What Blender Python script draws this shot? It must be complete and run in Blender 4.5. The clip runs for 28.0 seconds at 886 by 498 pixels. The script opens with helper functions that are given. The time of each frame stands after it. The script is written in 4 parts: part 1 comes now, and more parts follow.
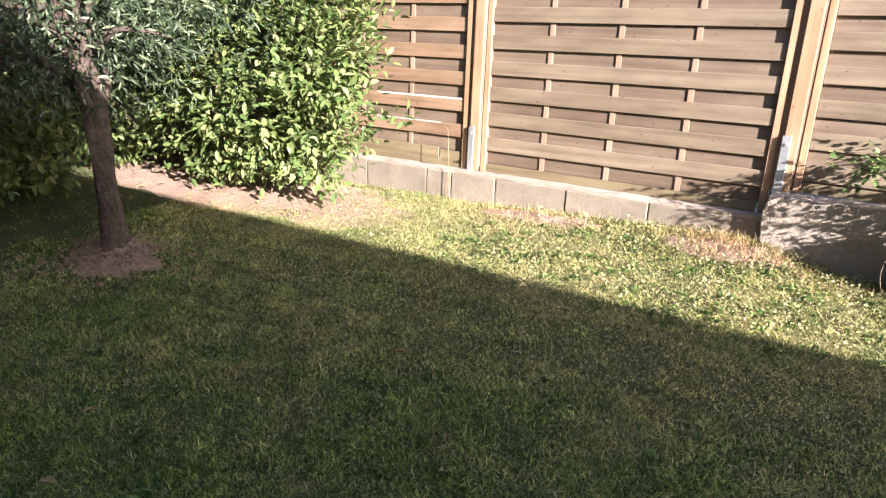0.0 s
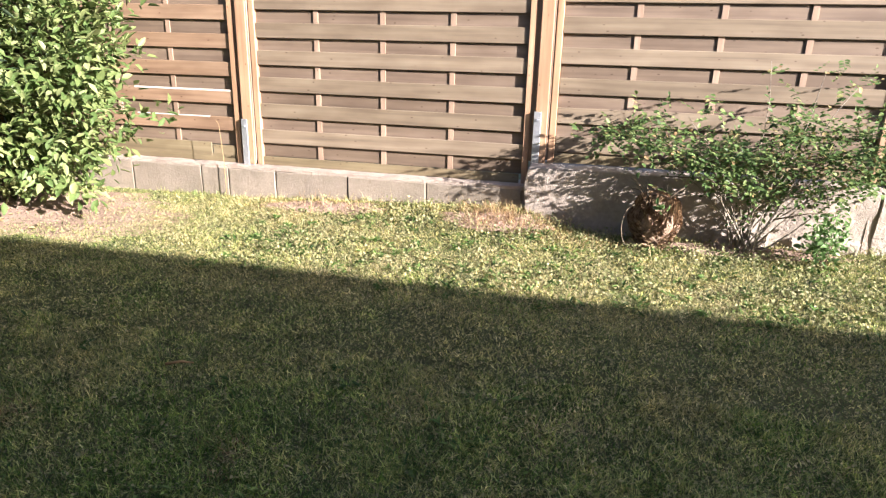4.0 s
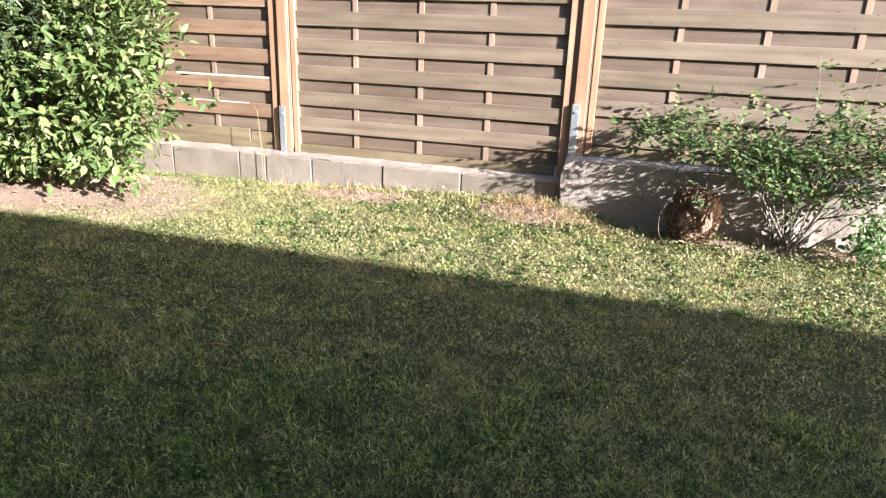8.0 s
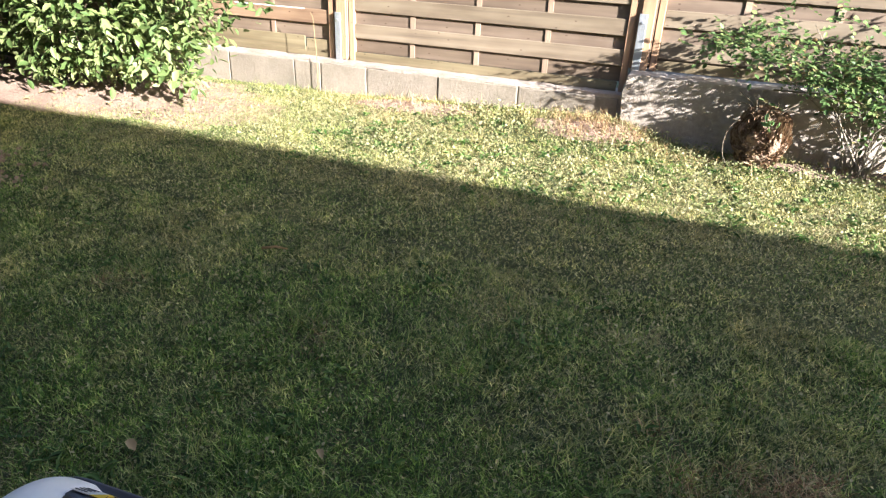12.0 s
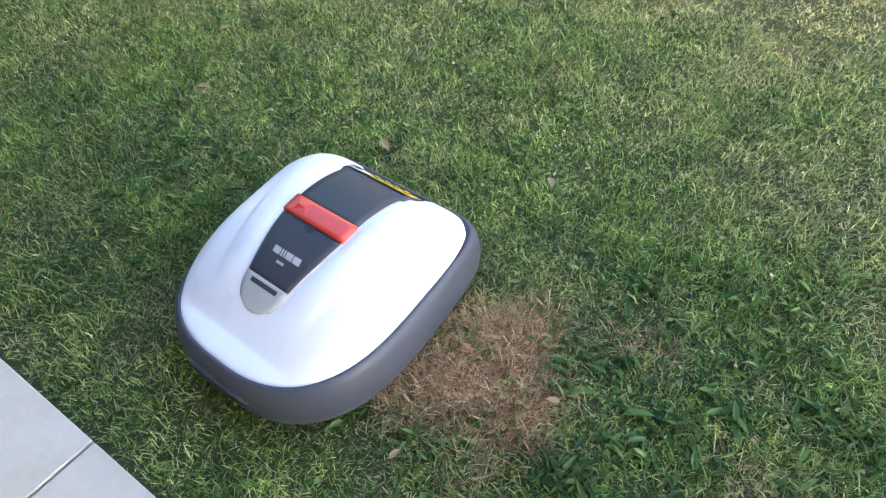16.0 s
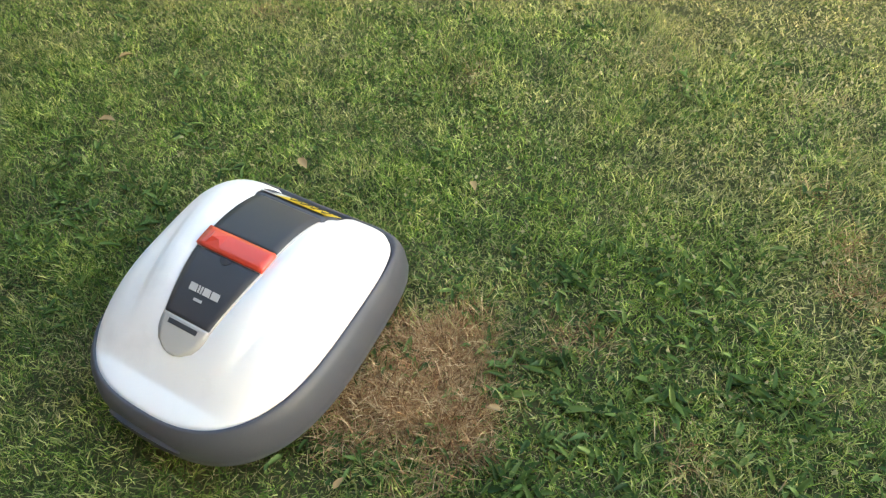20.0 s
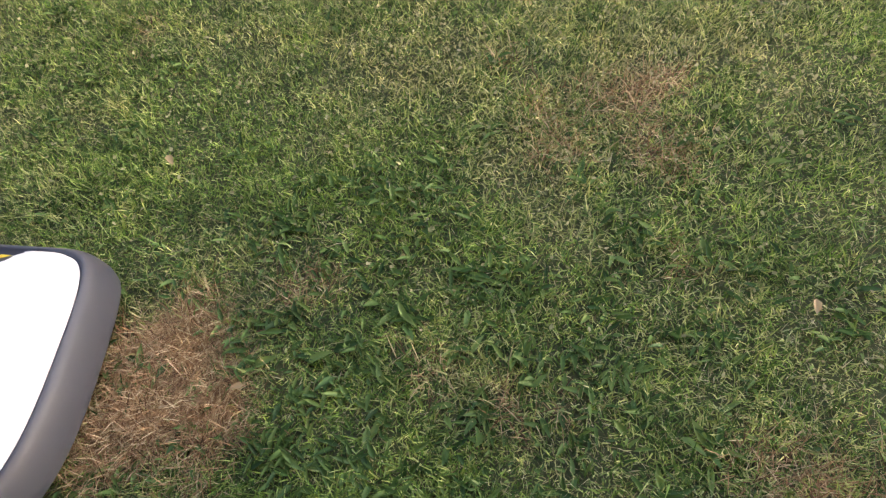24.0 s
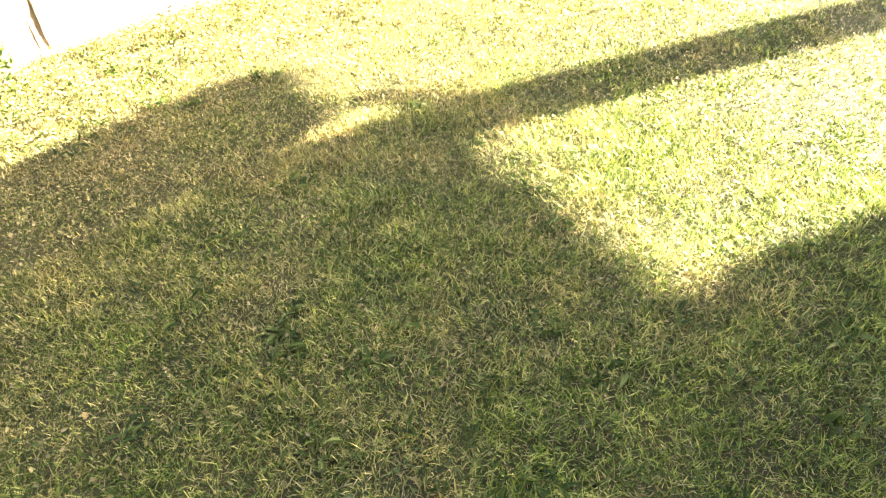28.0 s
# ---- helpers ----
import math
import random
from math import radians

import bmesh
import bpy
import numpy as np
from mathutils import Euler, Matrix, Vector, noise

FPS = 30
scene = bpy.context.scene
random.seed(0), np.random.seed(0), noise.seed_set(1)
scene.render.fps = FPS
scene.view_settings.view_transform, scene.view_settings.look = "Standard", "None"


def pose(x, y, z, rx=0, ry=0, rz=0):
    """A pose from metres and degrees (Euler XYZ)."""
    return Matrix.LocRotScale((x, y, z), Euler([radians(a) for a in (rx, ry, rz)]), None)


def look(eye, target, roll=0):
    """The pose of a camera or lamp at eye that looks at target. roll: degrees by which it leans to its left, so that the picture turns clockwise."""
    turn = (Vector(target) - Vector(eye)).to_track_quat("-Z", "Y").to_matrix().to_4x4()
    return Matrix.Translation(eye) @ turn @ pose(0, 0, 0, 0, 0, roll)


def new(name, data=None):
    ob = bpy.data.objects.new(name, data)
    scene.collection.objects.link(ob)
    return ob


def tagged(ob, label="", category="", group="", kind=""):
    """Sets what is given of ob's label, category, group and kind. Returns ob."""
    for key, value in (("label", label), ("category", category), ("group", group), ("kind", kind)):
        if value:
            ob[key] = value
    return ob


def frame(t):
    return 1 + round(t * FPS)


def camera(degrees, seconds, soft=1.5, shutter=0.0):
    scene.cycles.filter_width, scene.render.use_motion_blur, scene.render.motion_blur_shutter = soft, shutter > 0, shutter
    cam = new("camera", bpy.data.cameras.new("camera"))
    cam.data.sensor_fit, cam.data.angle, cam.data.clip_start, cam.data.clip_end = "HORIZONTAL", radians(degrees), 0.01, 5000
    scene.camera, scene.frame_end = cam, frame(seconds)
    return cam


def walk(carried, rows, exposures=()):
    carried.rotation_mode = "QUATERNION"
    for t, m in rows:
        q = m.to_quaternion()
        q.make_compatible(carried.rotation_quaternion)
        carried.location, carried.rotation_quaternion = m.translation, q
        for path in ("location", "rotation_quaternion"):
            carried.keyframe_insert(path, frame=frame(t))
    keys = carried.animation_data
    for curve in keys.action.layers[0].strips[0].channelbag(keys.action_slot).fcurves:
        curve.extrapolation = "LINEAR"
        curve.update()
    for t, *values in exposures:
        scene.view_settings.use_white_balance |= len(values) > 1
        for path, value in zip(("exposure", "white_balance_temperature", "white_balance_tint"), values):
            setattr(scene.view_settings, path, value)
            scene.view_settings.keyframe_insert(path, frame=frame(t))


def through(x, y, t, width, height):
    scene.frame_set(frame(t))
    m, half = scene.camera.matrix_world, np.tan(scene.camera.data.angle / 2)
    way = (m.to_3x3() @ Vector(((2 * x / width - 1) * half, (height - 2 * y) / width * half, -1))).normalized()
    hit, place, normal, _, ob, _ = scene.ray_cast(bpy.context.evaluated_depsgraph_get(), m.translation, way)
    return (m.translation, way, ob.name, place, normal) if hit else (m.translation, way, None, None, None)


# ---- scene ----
cam = camera(68.4, 28.0, soft=1.26)
PATH = [
    (0, (2.166, -3.874, 1.034), (1.176, -2.245, 0.428), 2.3),
    (0.5, (2.174, -3.87, 1.036), (1.214, -2.221, 0.435), 2.3),
    (1, (2.182, -3.865, 1.034), (1.268, -2.192, 0.428), 2.4),
    (1.5, (2.187, -3.86, 1.032), (1.341, -2.152, 0.426), 2.7),
    (2, (2.201, -3.858, 1.031), (1.412, -2.127, 0.413), 2.5),
    (2.5, (2.218, -3.854, 1.032), (1.517, -2.09, 0.401), 1.8),
    (3, (2.24, -3.851, 1.038), (1.652, -2.045, 0.411), 1.5),
    (3.5, (2.264, -3.849, 1.048), (1.79, -2.014, 0.409), 1.5),
    (4, (2.277, -3.844, 1.049), (1.83, -1.998, 0.422), 1.3),
    (4.5, (2.282, -3.836, 1.047), (1.888, -1.976, 0.425), 1.4),
    (6.5, (2.277, -3.834, 1.05), (1.878, -1.977, 0.424), 1.5),
    (7, (2.275, -3.831, 1.048), (1.89, -1.973, 0.417), 1.7),
    (7.5, (2.264, -3.832, 1.044), (1.822, -1.995, 0.387), 2.0),
    (8, (2.258, -3.845, 1.044), (1.726, -2.032, 0.39), 2.0),
    (8.5, (2.255, -3.848, 1.036), (1.705, -2.054, 0.343), 2.4),
    (9, (2.257, -3.849, 1.034), (1.677, -2.088, 0.285), 1.9),
    (9.5, (2.251, -3.852, 1.029), (1.659, -2.107, 0.254), 1.9),
    (10, (2.25, -3.851, 1.028), (1.66, -2.111, 0.237), 2.3),
    (10.5, (2.249, -3.853, 1.023), (1.64, -2.133, 0.204), 2.3),
    (11, (2.24, -3.841, 1.017), (1.624, -2.137, 0.171), 2.3),
    (11.5, (2.241, -3.85, 1.017), (1.623, -2.154, 0.156), 2.5),
    (13.5, (2.213, -3.907, 1.024), (1.47, -2.373, -0.022), 1.3),
    (14, (2.205, -3.913, 1.008), (1.4, -2.461, -0.107), 0.9),
    (14.5, (2.197, -3.935, 0.9863), (1.343, -2.585, -0.2171), 0.68),
    (15, (2.188, -3.966, 0.9584), (1.312, -2.753, -0.3677), 0.21),
    (15.5, (2.185, -3.981, 0.9543), (1.286, -2.88, -0.4529), -0.64),
    (16, (2.177, -3.994, 0.9461), (1.279, -2.948, -0.503), -0.28),
    (16.5, (2.172, -3.989, 0.9477), (1.282, -2.96, -0.5183), -0.29),
    (17, (2.179, -3.988, 0.9472), (1.287, -2.951, -0.5125), -0.39),
    (17.5, (2.177, -3.984, 0.9485), (1.3, -2.936, -0.5113), -0.20),
    (18, (2.178, -3.974, 0.9547), (1.308, -2.881, -0.4766), 0.15),
    (18.5, (2.175, -3.973, 0.9548), (1.308, -2.863, -0.4645), 0.35),
    (19, (2.18, -3.967, 0.9506), (1.317, -2.861, -0.4754), -0.05),
    (19.5, (2.189, -3.95, 0.9445), (1.388, -2.825, -0.5018), -0.58),
    (20, (2.191, -3.938, 0.9478), (1.425, -2.793, -0.5022), -1.32),
    (20.5, (2.191, -3.937, 0.9452), (1.436, -2.797, -0.5148), -1.01),
    (22.5, (2.334, -3.743, 1.043), (1.666, -2.806, -0.5921), -9.96),
    (23, (2.372, -3.744, 1.025), (1.759, -2.784, -0.6188), -10.70),
    (23.5, (2.42, -3.731, 1), (1.935, -2.732, -0.6631), -9.73),
    (24, (2.491, -3.716, 0.9644), (2.143, -2.654, -0.6947), -8.96),
    (24.5, (2.572, -3.689, 0.9573), (2.358, -2.631, -0.7268), -9.70),
    (25, (2.683, -3.662, 0.9348), (2.684, -2.607, -0.7642), -8.07),
    (25.5, (2.765, -3.635, 0.925), (2.947, -2.621, -0.7896), -6.95),
    (26, (2.861, -3.696, 0.8438), (3.268, -2.574, -0.761), -8.21),
    (26.5, (2.944, -3.705, 0.8375), (3.603, -2.624, -0.7107), -6.52),
    (27, (3.005, -3.695, 0.8477), (3.757, -2.591, -0.641), -7.61),
    (27.5, (3.055, -3.693, 0.8706), (3.911, -2.485, -0.4742), -8.43),
    (28, (3.084, -3.702, 0.8877), (4.06, -2.428, -0.3056), -8.50),
]
EXPOSURES = [(0, 2.5, 6200, 19), (4.5, 2.4, 6150, 18), (8.0, 2.36, 5800, 15), (10.0, 2.6, 5800, 12), (11.5, 2.7, 5900, 11), (14.0, 3.35, 5800, 12), (15.0, 4.2, 6400, 8), (16.0, 4.52, 5800, 8), (17.0, 4.52, 5950, 5), (20.5, 4.52, 7600, 0), (25.0, 4.34, 7400, 20), (28.0, 4.38, 8300, 22)]
walk(cam, [(t, look(eye, target, roll)) for t, eye, target, roll in PATH], EXPOSURES)

# ---- light ----
SUN_H = (0.925, -0.38)          # horizontal way towards the sun
SUN_EL = radians(20)
world = bpy.data.worlds.new("sky")
scene.world = world
world.use_nodes = True
wn = world.node_tree.nodes
sky = wn.new("ShaderNodeTexSky")
sky.sky_type = 'NISHITA'
sky.sun_disc = False
sky.sun_elevation = SUN_EL
sky.sun_rotation = math.atan2(SUN_H[0], SUN_H[1])
sky.air_density, sky.dust_density = 0.8, 2.0
wn["Background"].inputs["Strength"].default_value = 0.065
world.node_tree.links.new(sky.outputs["Color"], wn["Background"].inputs["Color"])
sun_data = bpy.data.lights.new("sun", 'SUN')
sun_data.energy, sun_data.angle, sun_data.color = 5.0, radians(0.6), (1.0, 0.935, 0.83)
sun = new("sun", sun_data)
sun.matrix_world = look((8 * SUN_H[0], 8 * SUN_H[1], 8 * math.tan(SUN_EL)), (0, 0, 0))


# ---- materials ----
def lin(r, g, b):
    return (r, g, b, 1.0)


def material(name, colour, rough=0.7, metal=0.0, spec=0.5):
    m = bpy.data.materials.new(name)
    m.use_nodes = True
    b = m.node_tree.nodes["Principled BSDF"]
    b.inputs["Base Color"].default_value = lin(*colour)
    b.inputs["Roughness"].default_value = rough
    b.inputs["Metallic"].default_value = metal
    b.inputs["Specular IOR Level"].default_value = spec
    return m


def nodes_of(m):
    t = m.node_tree
    return t, t.nodes, t.links, t.nodes["Principled BSDF"]


def ramp(nodes, links, fac, stops):
    r = nodes.new("ShaderNodeValToRGB")
    els = r.color_ramp.elements
    while len(els) < len(stops):
        els.new(0.5)
    for e, (p, c) in zip(els, stops):
        e.position, e.color = p, lin(*c)
    links.new(fac, r.inputs["Fac"])
    return r.outputs["Color"]


def tex_noise(nodes, links, scale, detail=4.0, rough=0.6, stretch=None, coord="Object"):
    tc = nodes.new("ShaderNodeTexCoord")
    n = nodes.new("ShaderNodeTexNoise")
    n.inputs["Scale"].default_value, n.inputs["Detail"].default_value, n.inputs["Roughness"].default_value = scale, detail, rough
    src = tc.outputs[coord]
    if stretch:
        mp = nodes.new("ShaderNodeMapping")
        mp.inputs["Scale"].default_value = stretch
        links.new(src, mp.inputs["Vector"])
        src = mp.outputs["Vector"]
    links.new(src, n.inputs["Vector"])
    return n.outputs["Fac"]


def mixed(nodes, links, a, b, fac, kind='MIX'):
    m = nodes.new("ShaderNodeMix")
    m.data_type, m.blend_type = 'RGBA', kind
    for sock, v in ((m.inputs[6], a), (m.inputs[7], b), (m.inputs[0], fac)):
        if isinstance(v, (tuple, float, int)):
            sock.default_value = lin(*v) if isinstance(v, tuple) else v
        else:
            links.new(v, sock)
    return m.outputs[2]


def bump(nodes, links, bsdf, fac, strength=0.3, dist=0.01):
    b = nodes.new("ShaderNodeBump")
    b.inputs["Strength"].default_value, b.inputs["Distance"].default_value = strength, dist
    links.new(fac, b.inputs["Height"])
    links.new(b.outputs["Normal"], bsdf.inputs["Normal"])


def rough_stuff(name, stops, scale, rough=0.85, fine=90.0, strength=0.4, dist=0.006, per=None):
    """A rough surface: two scales of noise, and if asked a tint per object."""
    m = material(name, stops[0][1], rough)
    t, n, l, b = nodes_of(m)
    big, small = tex_noise(n, l, scale, 5), tex_noise(n, l, fine, 6, 0.7)
    mixn = n.new("ShaderNodeMath")
    mixn.operation = 'MULTIPLY_ADD'
    l.new(small, mixn.inputs[0])
    mixn.inputs[1].default_value = 0.45
    half = n.new("ShaderNodeMath")
    half.operation = 'MULTIPLY'
    half.inputs[1].default_value = 0.62
    l.new(big, half.inputs[0])
    l.new(half.outputs[0], mixn.inputs[2])
    col = ramp(n, l, mixn.outputs[0], stops)
    if per:
        oi = n.new("ShaderNodeObjectInfo")
        tint = ramp(n, l, oi.outputs["Random"], [(0.0, (per[0],) * 3), (1.0, (per[1],) * 3)])
        col = mixed(n, l, col, tint, 1.0, 'MULTIPLY')
    l.new(col, b.inputs["Base Color"])
    bump(n, l, b, small, strength, dist)
    return m


def wood(name, stops, axis, per=(0.8, 1.15), rough=0.75):
    """Sawn softwood with its grain along the axis, knots and weathering."""
    m = material(name, stops[0][1], rough)
    t, n, l, b = nodes_of(m)
    s = [38.0, 38.0, 38.0]
    s[axis] = 1.3
    k = [9.0, 9.0, 9.0]
    k[axis] = 3.2
    oi = n.new("ShaderNodeObjectInfo")
    tc = n.new("ShaderNodeTexCoord")
    add = n.new("ShaderNodeVectorMath")
    add.operation = 'ADD'
    rnd = n.new("ShaderNodeVectorMath")
    rnd.operation = 'SCALE'
    rnd.inputs[0].default_value = (17.0, 9.0, 23.0)
    l.new(oi.outputs["Random"], rnd.inputs["Scale"])
    l.new(tc.outputs["Object"], add.inputs[0])
    l.new(rnd.outputs[0], add.inputs[1])

    def nz(stretch, detail):
        mp = n.new("ShaderNodeMapping")
        mp.inputs["Scale"].default_value = stretch
        l.new(add.outputs[0], mp.inputs["Vector"])
        x = n.new("ShaderNodeTexNoise")
        x.inputs["Scale"].default_value, x.inputs["Detail"].default_value = 1.0, detail
        l.new(mp.outputs["Vector"], x.inputs["Vector"])
        return x.outputs["Fac"]
    grain, blot = nz(s, 5), nz(k, 3)
    col = ramp(n, l, grain, stops)
    col = mixed(n, l, col, ramp(n, l, blot, [(0.3, (0.72, 0.66, 0.6)), (0.62, (1.08, 1.05, 1.0))]), 0.8, 'MULTIPLY')
    knot = n.new("ShaderNodeTexVoronoi")
    mp = n.new("ShaderNodeMapping")
    kk = [5.0, 5.0, 5.0]
    kk[axis] = 2.4
    mp.inputs["Scale"].default_value = kk
    l.new(add.outputs[0], mp.inputs["Vector"])
    l.new(mp.outputs["Vector"], knot.inputs["Vector"])
    spot = ramp(n, l, knot.outputs["Distance"], [(0.05, (0.35, 0.24, 0.17)), (0.12, (1, 1, 1))])
    col = mixed(n, l, col, spot, 0.8, 'MULTIPLY')
    tint = ramp(n, l, oi.outputs["Random"], [(0.0, (per[0], per[0] * 0.98, per[0] * 0.95)), (0.5, (0.98, 0.98, 0.98)), (1.0, (per[1], per[1], per[1] * 1.02))])
    col = mixed(n, l, col, tint, 1.0, 'MULTIPLY')
    l.new(col, b.inputs["Base Color"])
    bump(n, l, b, grain, 0.35, 0.002)
    return m


def foliage(name, stops, rough=0.45, through=0.25):
    """Leaves: each island its own tone, with light coming through."""
    m = material(name, stops[0][1], rough, spec=0.28)
    t, n, l, b = nodes_of(m)
    geo = n.new("ShaderNodeNewGeometry")
    col = ramp(n, l, geo.outputs["Random Per Island"], stops)
    big = tex_noise(n, l, 2.5, 3)
    col = mixed(n, l, col, ramp(n, l, big, [(0.35, (0.75, 0.78, 0.7)), (0.7, (1.15, 1.12, 1.0))]), 1.0, 'MULTIPLY')
    l.new(col, b.inputs["Base Color"])
    tr = n.new("ShaderNodeBsdfTranslucent")
    l.new(col, tr.inputs["Color"])
    mx = n.new("ShaderNodeMixShader")
    mx.inputs[0].default_value = through
    l.new(b.outputs[0], mx.inputs[1])
    l.new(tr.outputs[0], mx.inputs[2])
    l.new(mx.outputs[0], n["Material Output"].inputs["Surface"])
    return m


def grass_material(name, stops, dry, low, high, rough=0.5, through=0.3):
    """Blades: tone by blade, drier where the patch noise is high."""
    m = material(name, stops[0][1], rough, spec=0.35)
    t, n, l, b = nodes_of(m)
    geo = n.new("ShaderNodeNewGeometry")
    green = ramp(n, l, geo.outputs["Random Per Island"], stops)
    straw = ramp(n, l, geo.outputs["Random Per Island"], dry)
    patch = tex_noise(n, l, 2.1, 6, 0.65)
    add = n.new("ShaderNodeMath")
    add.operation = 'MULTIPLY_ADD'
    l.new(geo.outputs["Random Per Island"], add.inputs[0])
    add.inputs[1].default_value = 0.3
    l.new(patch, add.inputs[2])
    # more straw away from the terrace: drier grass, and light put into its colour
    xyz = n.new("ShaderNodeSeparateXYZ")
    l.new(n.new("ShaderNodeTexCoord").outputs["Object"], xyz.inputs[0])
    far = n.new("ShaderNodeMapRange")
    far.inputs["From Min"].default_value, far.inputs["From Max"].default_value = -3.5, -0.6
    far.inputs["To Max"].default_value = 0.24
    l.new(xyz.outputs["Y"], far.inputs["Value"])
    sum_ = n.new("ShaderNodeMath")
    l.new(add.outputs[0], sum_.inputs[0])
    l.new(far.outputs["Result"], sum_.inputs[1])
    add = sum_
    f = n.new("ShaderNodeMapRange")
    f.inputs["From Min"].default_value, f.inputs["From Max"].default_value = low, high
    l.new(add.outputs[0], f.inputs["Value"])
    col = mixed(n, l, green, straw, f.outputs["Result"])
    fine = tex_noise(n, l, 48.0, 3, 0.6)
    col = mixed(n, l, col, ramp(n, l, fine, [(0.34, (0.58, 0.6, 0.56)), (0.5, (0.97, 0.97, 0.97)), (0.66, (1.38, 1.35, 1.28))]), 1.0, 'MULTIPLY')
    mid = tex_noise(n, l, 10.0, 4, 0.6)
    col = mixed(n, l, col, ramp(n, l, mid, [(0.35, (0.6, 0.68, 0.58)), (0.5, (0.98, 0.99, 0.96)), (0.66, (1.36, 1.32, 1.2))]), 1.0, 'MULTIPLY')
    l.new(col, b.inputs["Base Color"])
    tr = n.new("ShaderNodeBsdfTranslucent")
    l.new(col, tr.inputs["Color"])
    mx = n.new("ShaderNodeMixShader")
    mx.inputs[0].default_value = through
    l.new(b.outputs[0], mx.inputs[1])
    l.new(tr.outputs[0], mx.inputs[2])
    l.new(mx.outputs[0], n["Material Output"].inputs["Surface"])
    return m


M = {}
M["soil"] = rough_stuff("soil", [(0.25, (0.14, 0.085, 0.06)), (0.5, (0.3, 0.2, 0.15)), (0.75, (0.46, 0.335, 0.26))], 6, fine=45, strength=1.0, dist=0.03)
M["thatch"] = rough_stuff("thatch", [(0.25, (0.02, 0.03, 0.009)), (0.5, (0.05, 0.065, 0.018)), (0.75, (0.125, 0.13, 0.042))], 5, fine=140, strength=0.9, dist=0.015)
M["block"] = rough_stuff("block", [(0.25, (0.1, 0.082, 0.06)), (0.42, (0.18, 0.15, 0.115)), (0.6, (0.245, 0.205, 0.162)), (0.78, (0.32, 0.272, 0.22))], 4.5, fine=70, strength=0.6, dist=0.008, per=(0.88, 1.08))
M["mortar"] = rough_stuff("mortar", [(0.25, (0.2, 0.155, 0.125)), (0.5, (0.32, 0.26, 0.215)), (0.78, (0.43, 0.37, 0.32))], 7, fine=70, strength=0.8, dist=0.012)
M["concrete"] = rough_stuff("concrete", [(0.25, (0.16, 0.13, 0.105)), (0.5, (0.29, 0.245, 0.205)), (0.78, (0.4, 0.35, 0.3))], 2.2, fine=40, strength=0.7, dist=0.015)
M["slat"] = wood("slat_wood", [(0.25, (0.119, 0.092, 0.064)), (0.5, (0.172, 0.135, 0.094)), (0.75, (0.209, 0.172, 0.125))], 0, (0.84, 1.12))
M["slat_back"] = wood("slat_back_wood", [(0.25, (0.106, 0.076, 0.055)), (0.5, (0.15, 0.111, 0.08)), (0.75, (0.181, 0.137, 0.103))], 0, (0.8, 1.05))
M["slat_red"] = wood("slat_red_wood", [(0.25, (0.147, 0.092, 0.057)), (0.5, (0.208, 0.137, 0.087)), (0.75, (0.247, 0.174, 0.117))], 0, (0.88, 1.1))
M["slat_moss"] = wood("slat_moss_wood", [(0.25, (0.119, 0.094, 0.055)), (0.5, (0.174, 0.141, 0.083)), (0.75, (0.216, 0.18, 0.113))], 0, (0.88, 1.08))
# near-white colour standing in for sun on the slat edges
M["lit_edge_wood"] = rough_stuff("lit_edge_wood", [(0.25, (0.5, 0.44, 0.36)), (0.5, (0.62, 0.56, 0.48)), (0.78, (0.72, 0.67, 0.6))], 12, fine=120, strength=0.3)
M["post"] = wood("post_wood", [(0.25, (0.258, 0.150, 0.086)), (0.5, (0.344, 0.215, 0.129)), (0.75, (0.404, 0.267, 0.172))], 2, (0.92, 1.06))
M["batten"] = wood("batten_wood", [(0.25, (0.212, 0.143, 0.102)), (0.5, (0.28, 0.204, 0.151)), (0.75, (0.326, 0.25, 0.189))], 2, (0.88, 1.08))
M["galv"] = rough_stuff("galvanised_steel", [(0.3, (0.36, 0.38, 0.4)), (0.5, (0.5, 0.52, 0.55)), (0.75, (0.62, 0.64, 0.66))], 20, rough=0.45, fine=160, strength=0.1)
nodes_of(M["galv"])[3].inputs["Metallic"].default_value = 0.75
M["tile"] = rough_stuff("tile", [(0.25, (0.52, 0.44, 0.33)), (0.5, (0.62, 0.54, 0.42)), (0.78, (0.7, 0.63, 0.51))], 5, rough=0.5, fine=60, strength=0.12, dist=0.002, per=(0.94, 1.04))
M["grout"] = rough_stuff("grout", [(0.3, (0.12, 0.11, 0.1)), (0.7, (0.25, 0.23, 0.21))], 9)
M["render"] = rough_stuff("house_render", [(0.3, (0.3, 0.24, 0.18)), (0.7, (0.4, 0.33, 0.26))], 2, fine=120)
M["roof"] = rough_stuff("roofing", [(0.3, (0.18, 0.09, 0.06)), (0.7, (0.32, 0.17, 0.11))], 4)
M["bark"] = rough_stuff("bark", [(0.25, (0.025, 0.018, 0.014)), (0.5, (0.085, 0.062, 0.048)), (0.78, (0.2, 0.15, 0.115))], 22, fine=46, strength=1.0, dist=0.035)
M["twig"] = rough_stuff("twig", [(0.25, (0.055, 0.042, 0.028)), (0.5, (0.11, 0.085, 0.058)), (0.78, (0.2, 0.155, 0.11))], 20, fine=90)
M["cane"] = rough_stuff("cane", [(0.25, (0.12, 0.1, 0.08)), (0.5, (0.22, 0.19, 0.15)), (0.78, (0.34, 0.29, 0.23))], 20, fine=90)
M["laurel"] = foliage("laurel_leaf", [(0.0, (0.07, 0.12, 0.038)), (0.4, (0.125, 0.178, 0.062)), (0.8, (0.2, 0.24, 0.098)), (1.0, (0.3, 0.33, 0.165))], 0.5, 0.34)
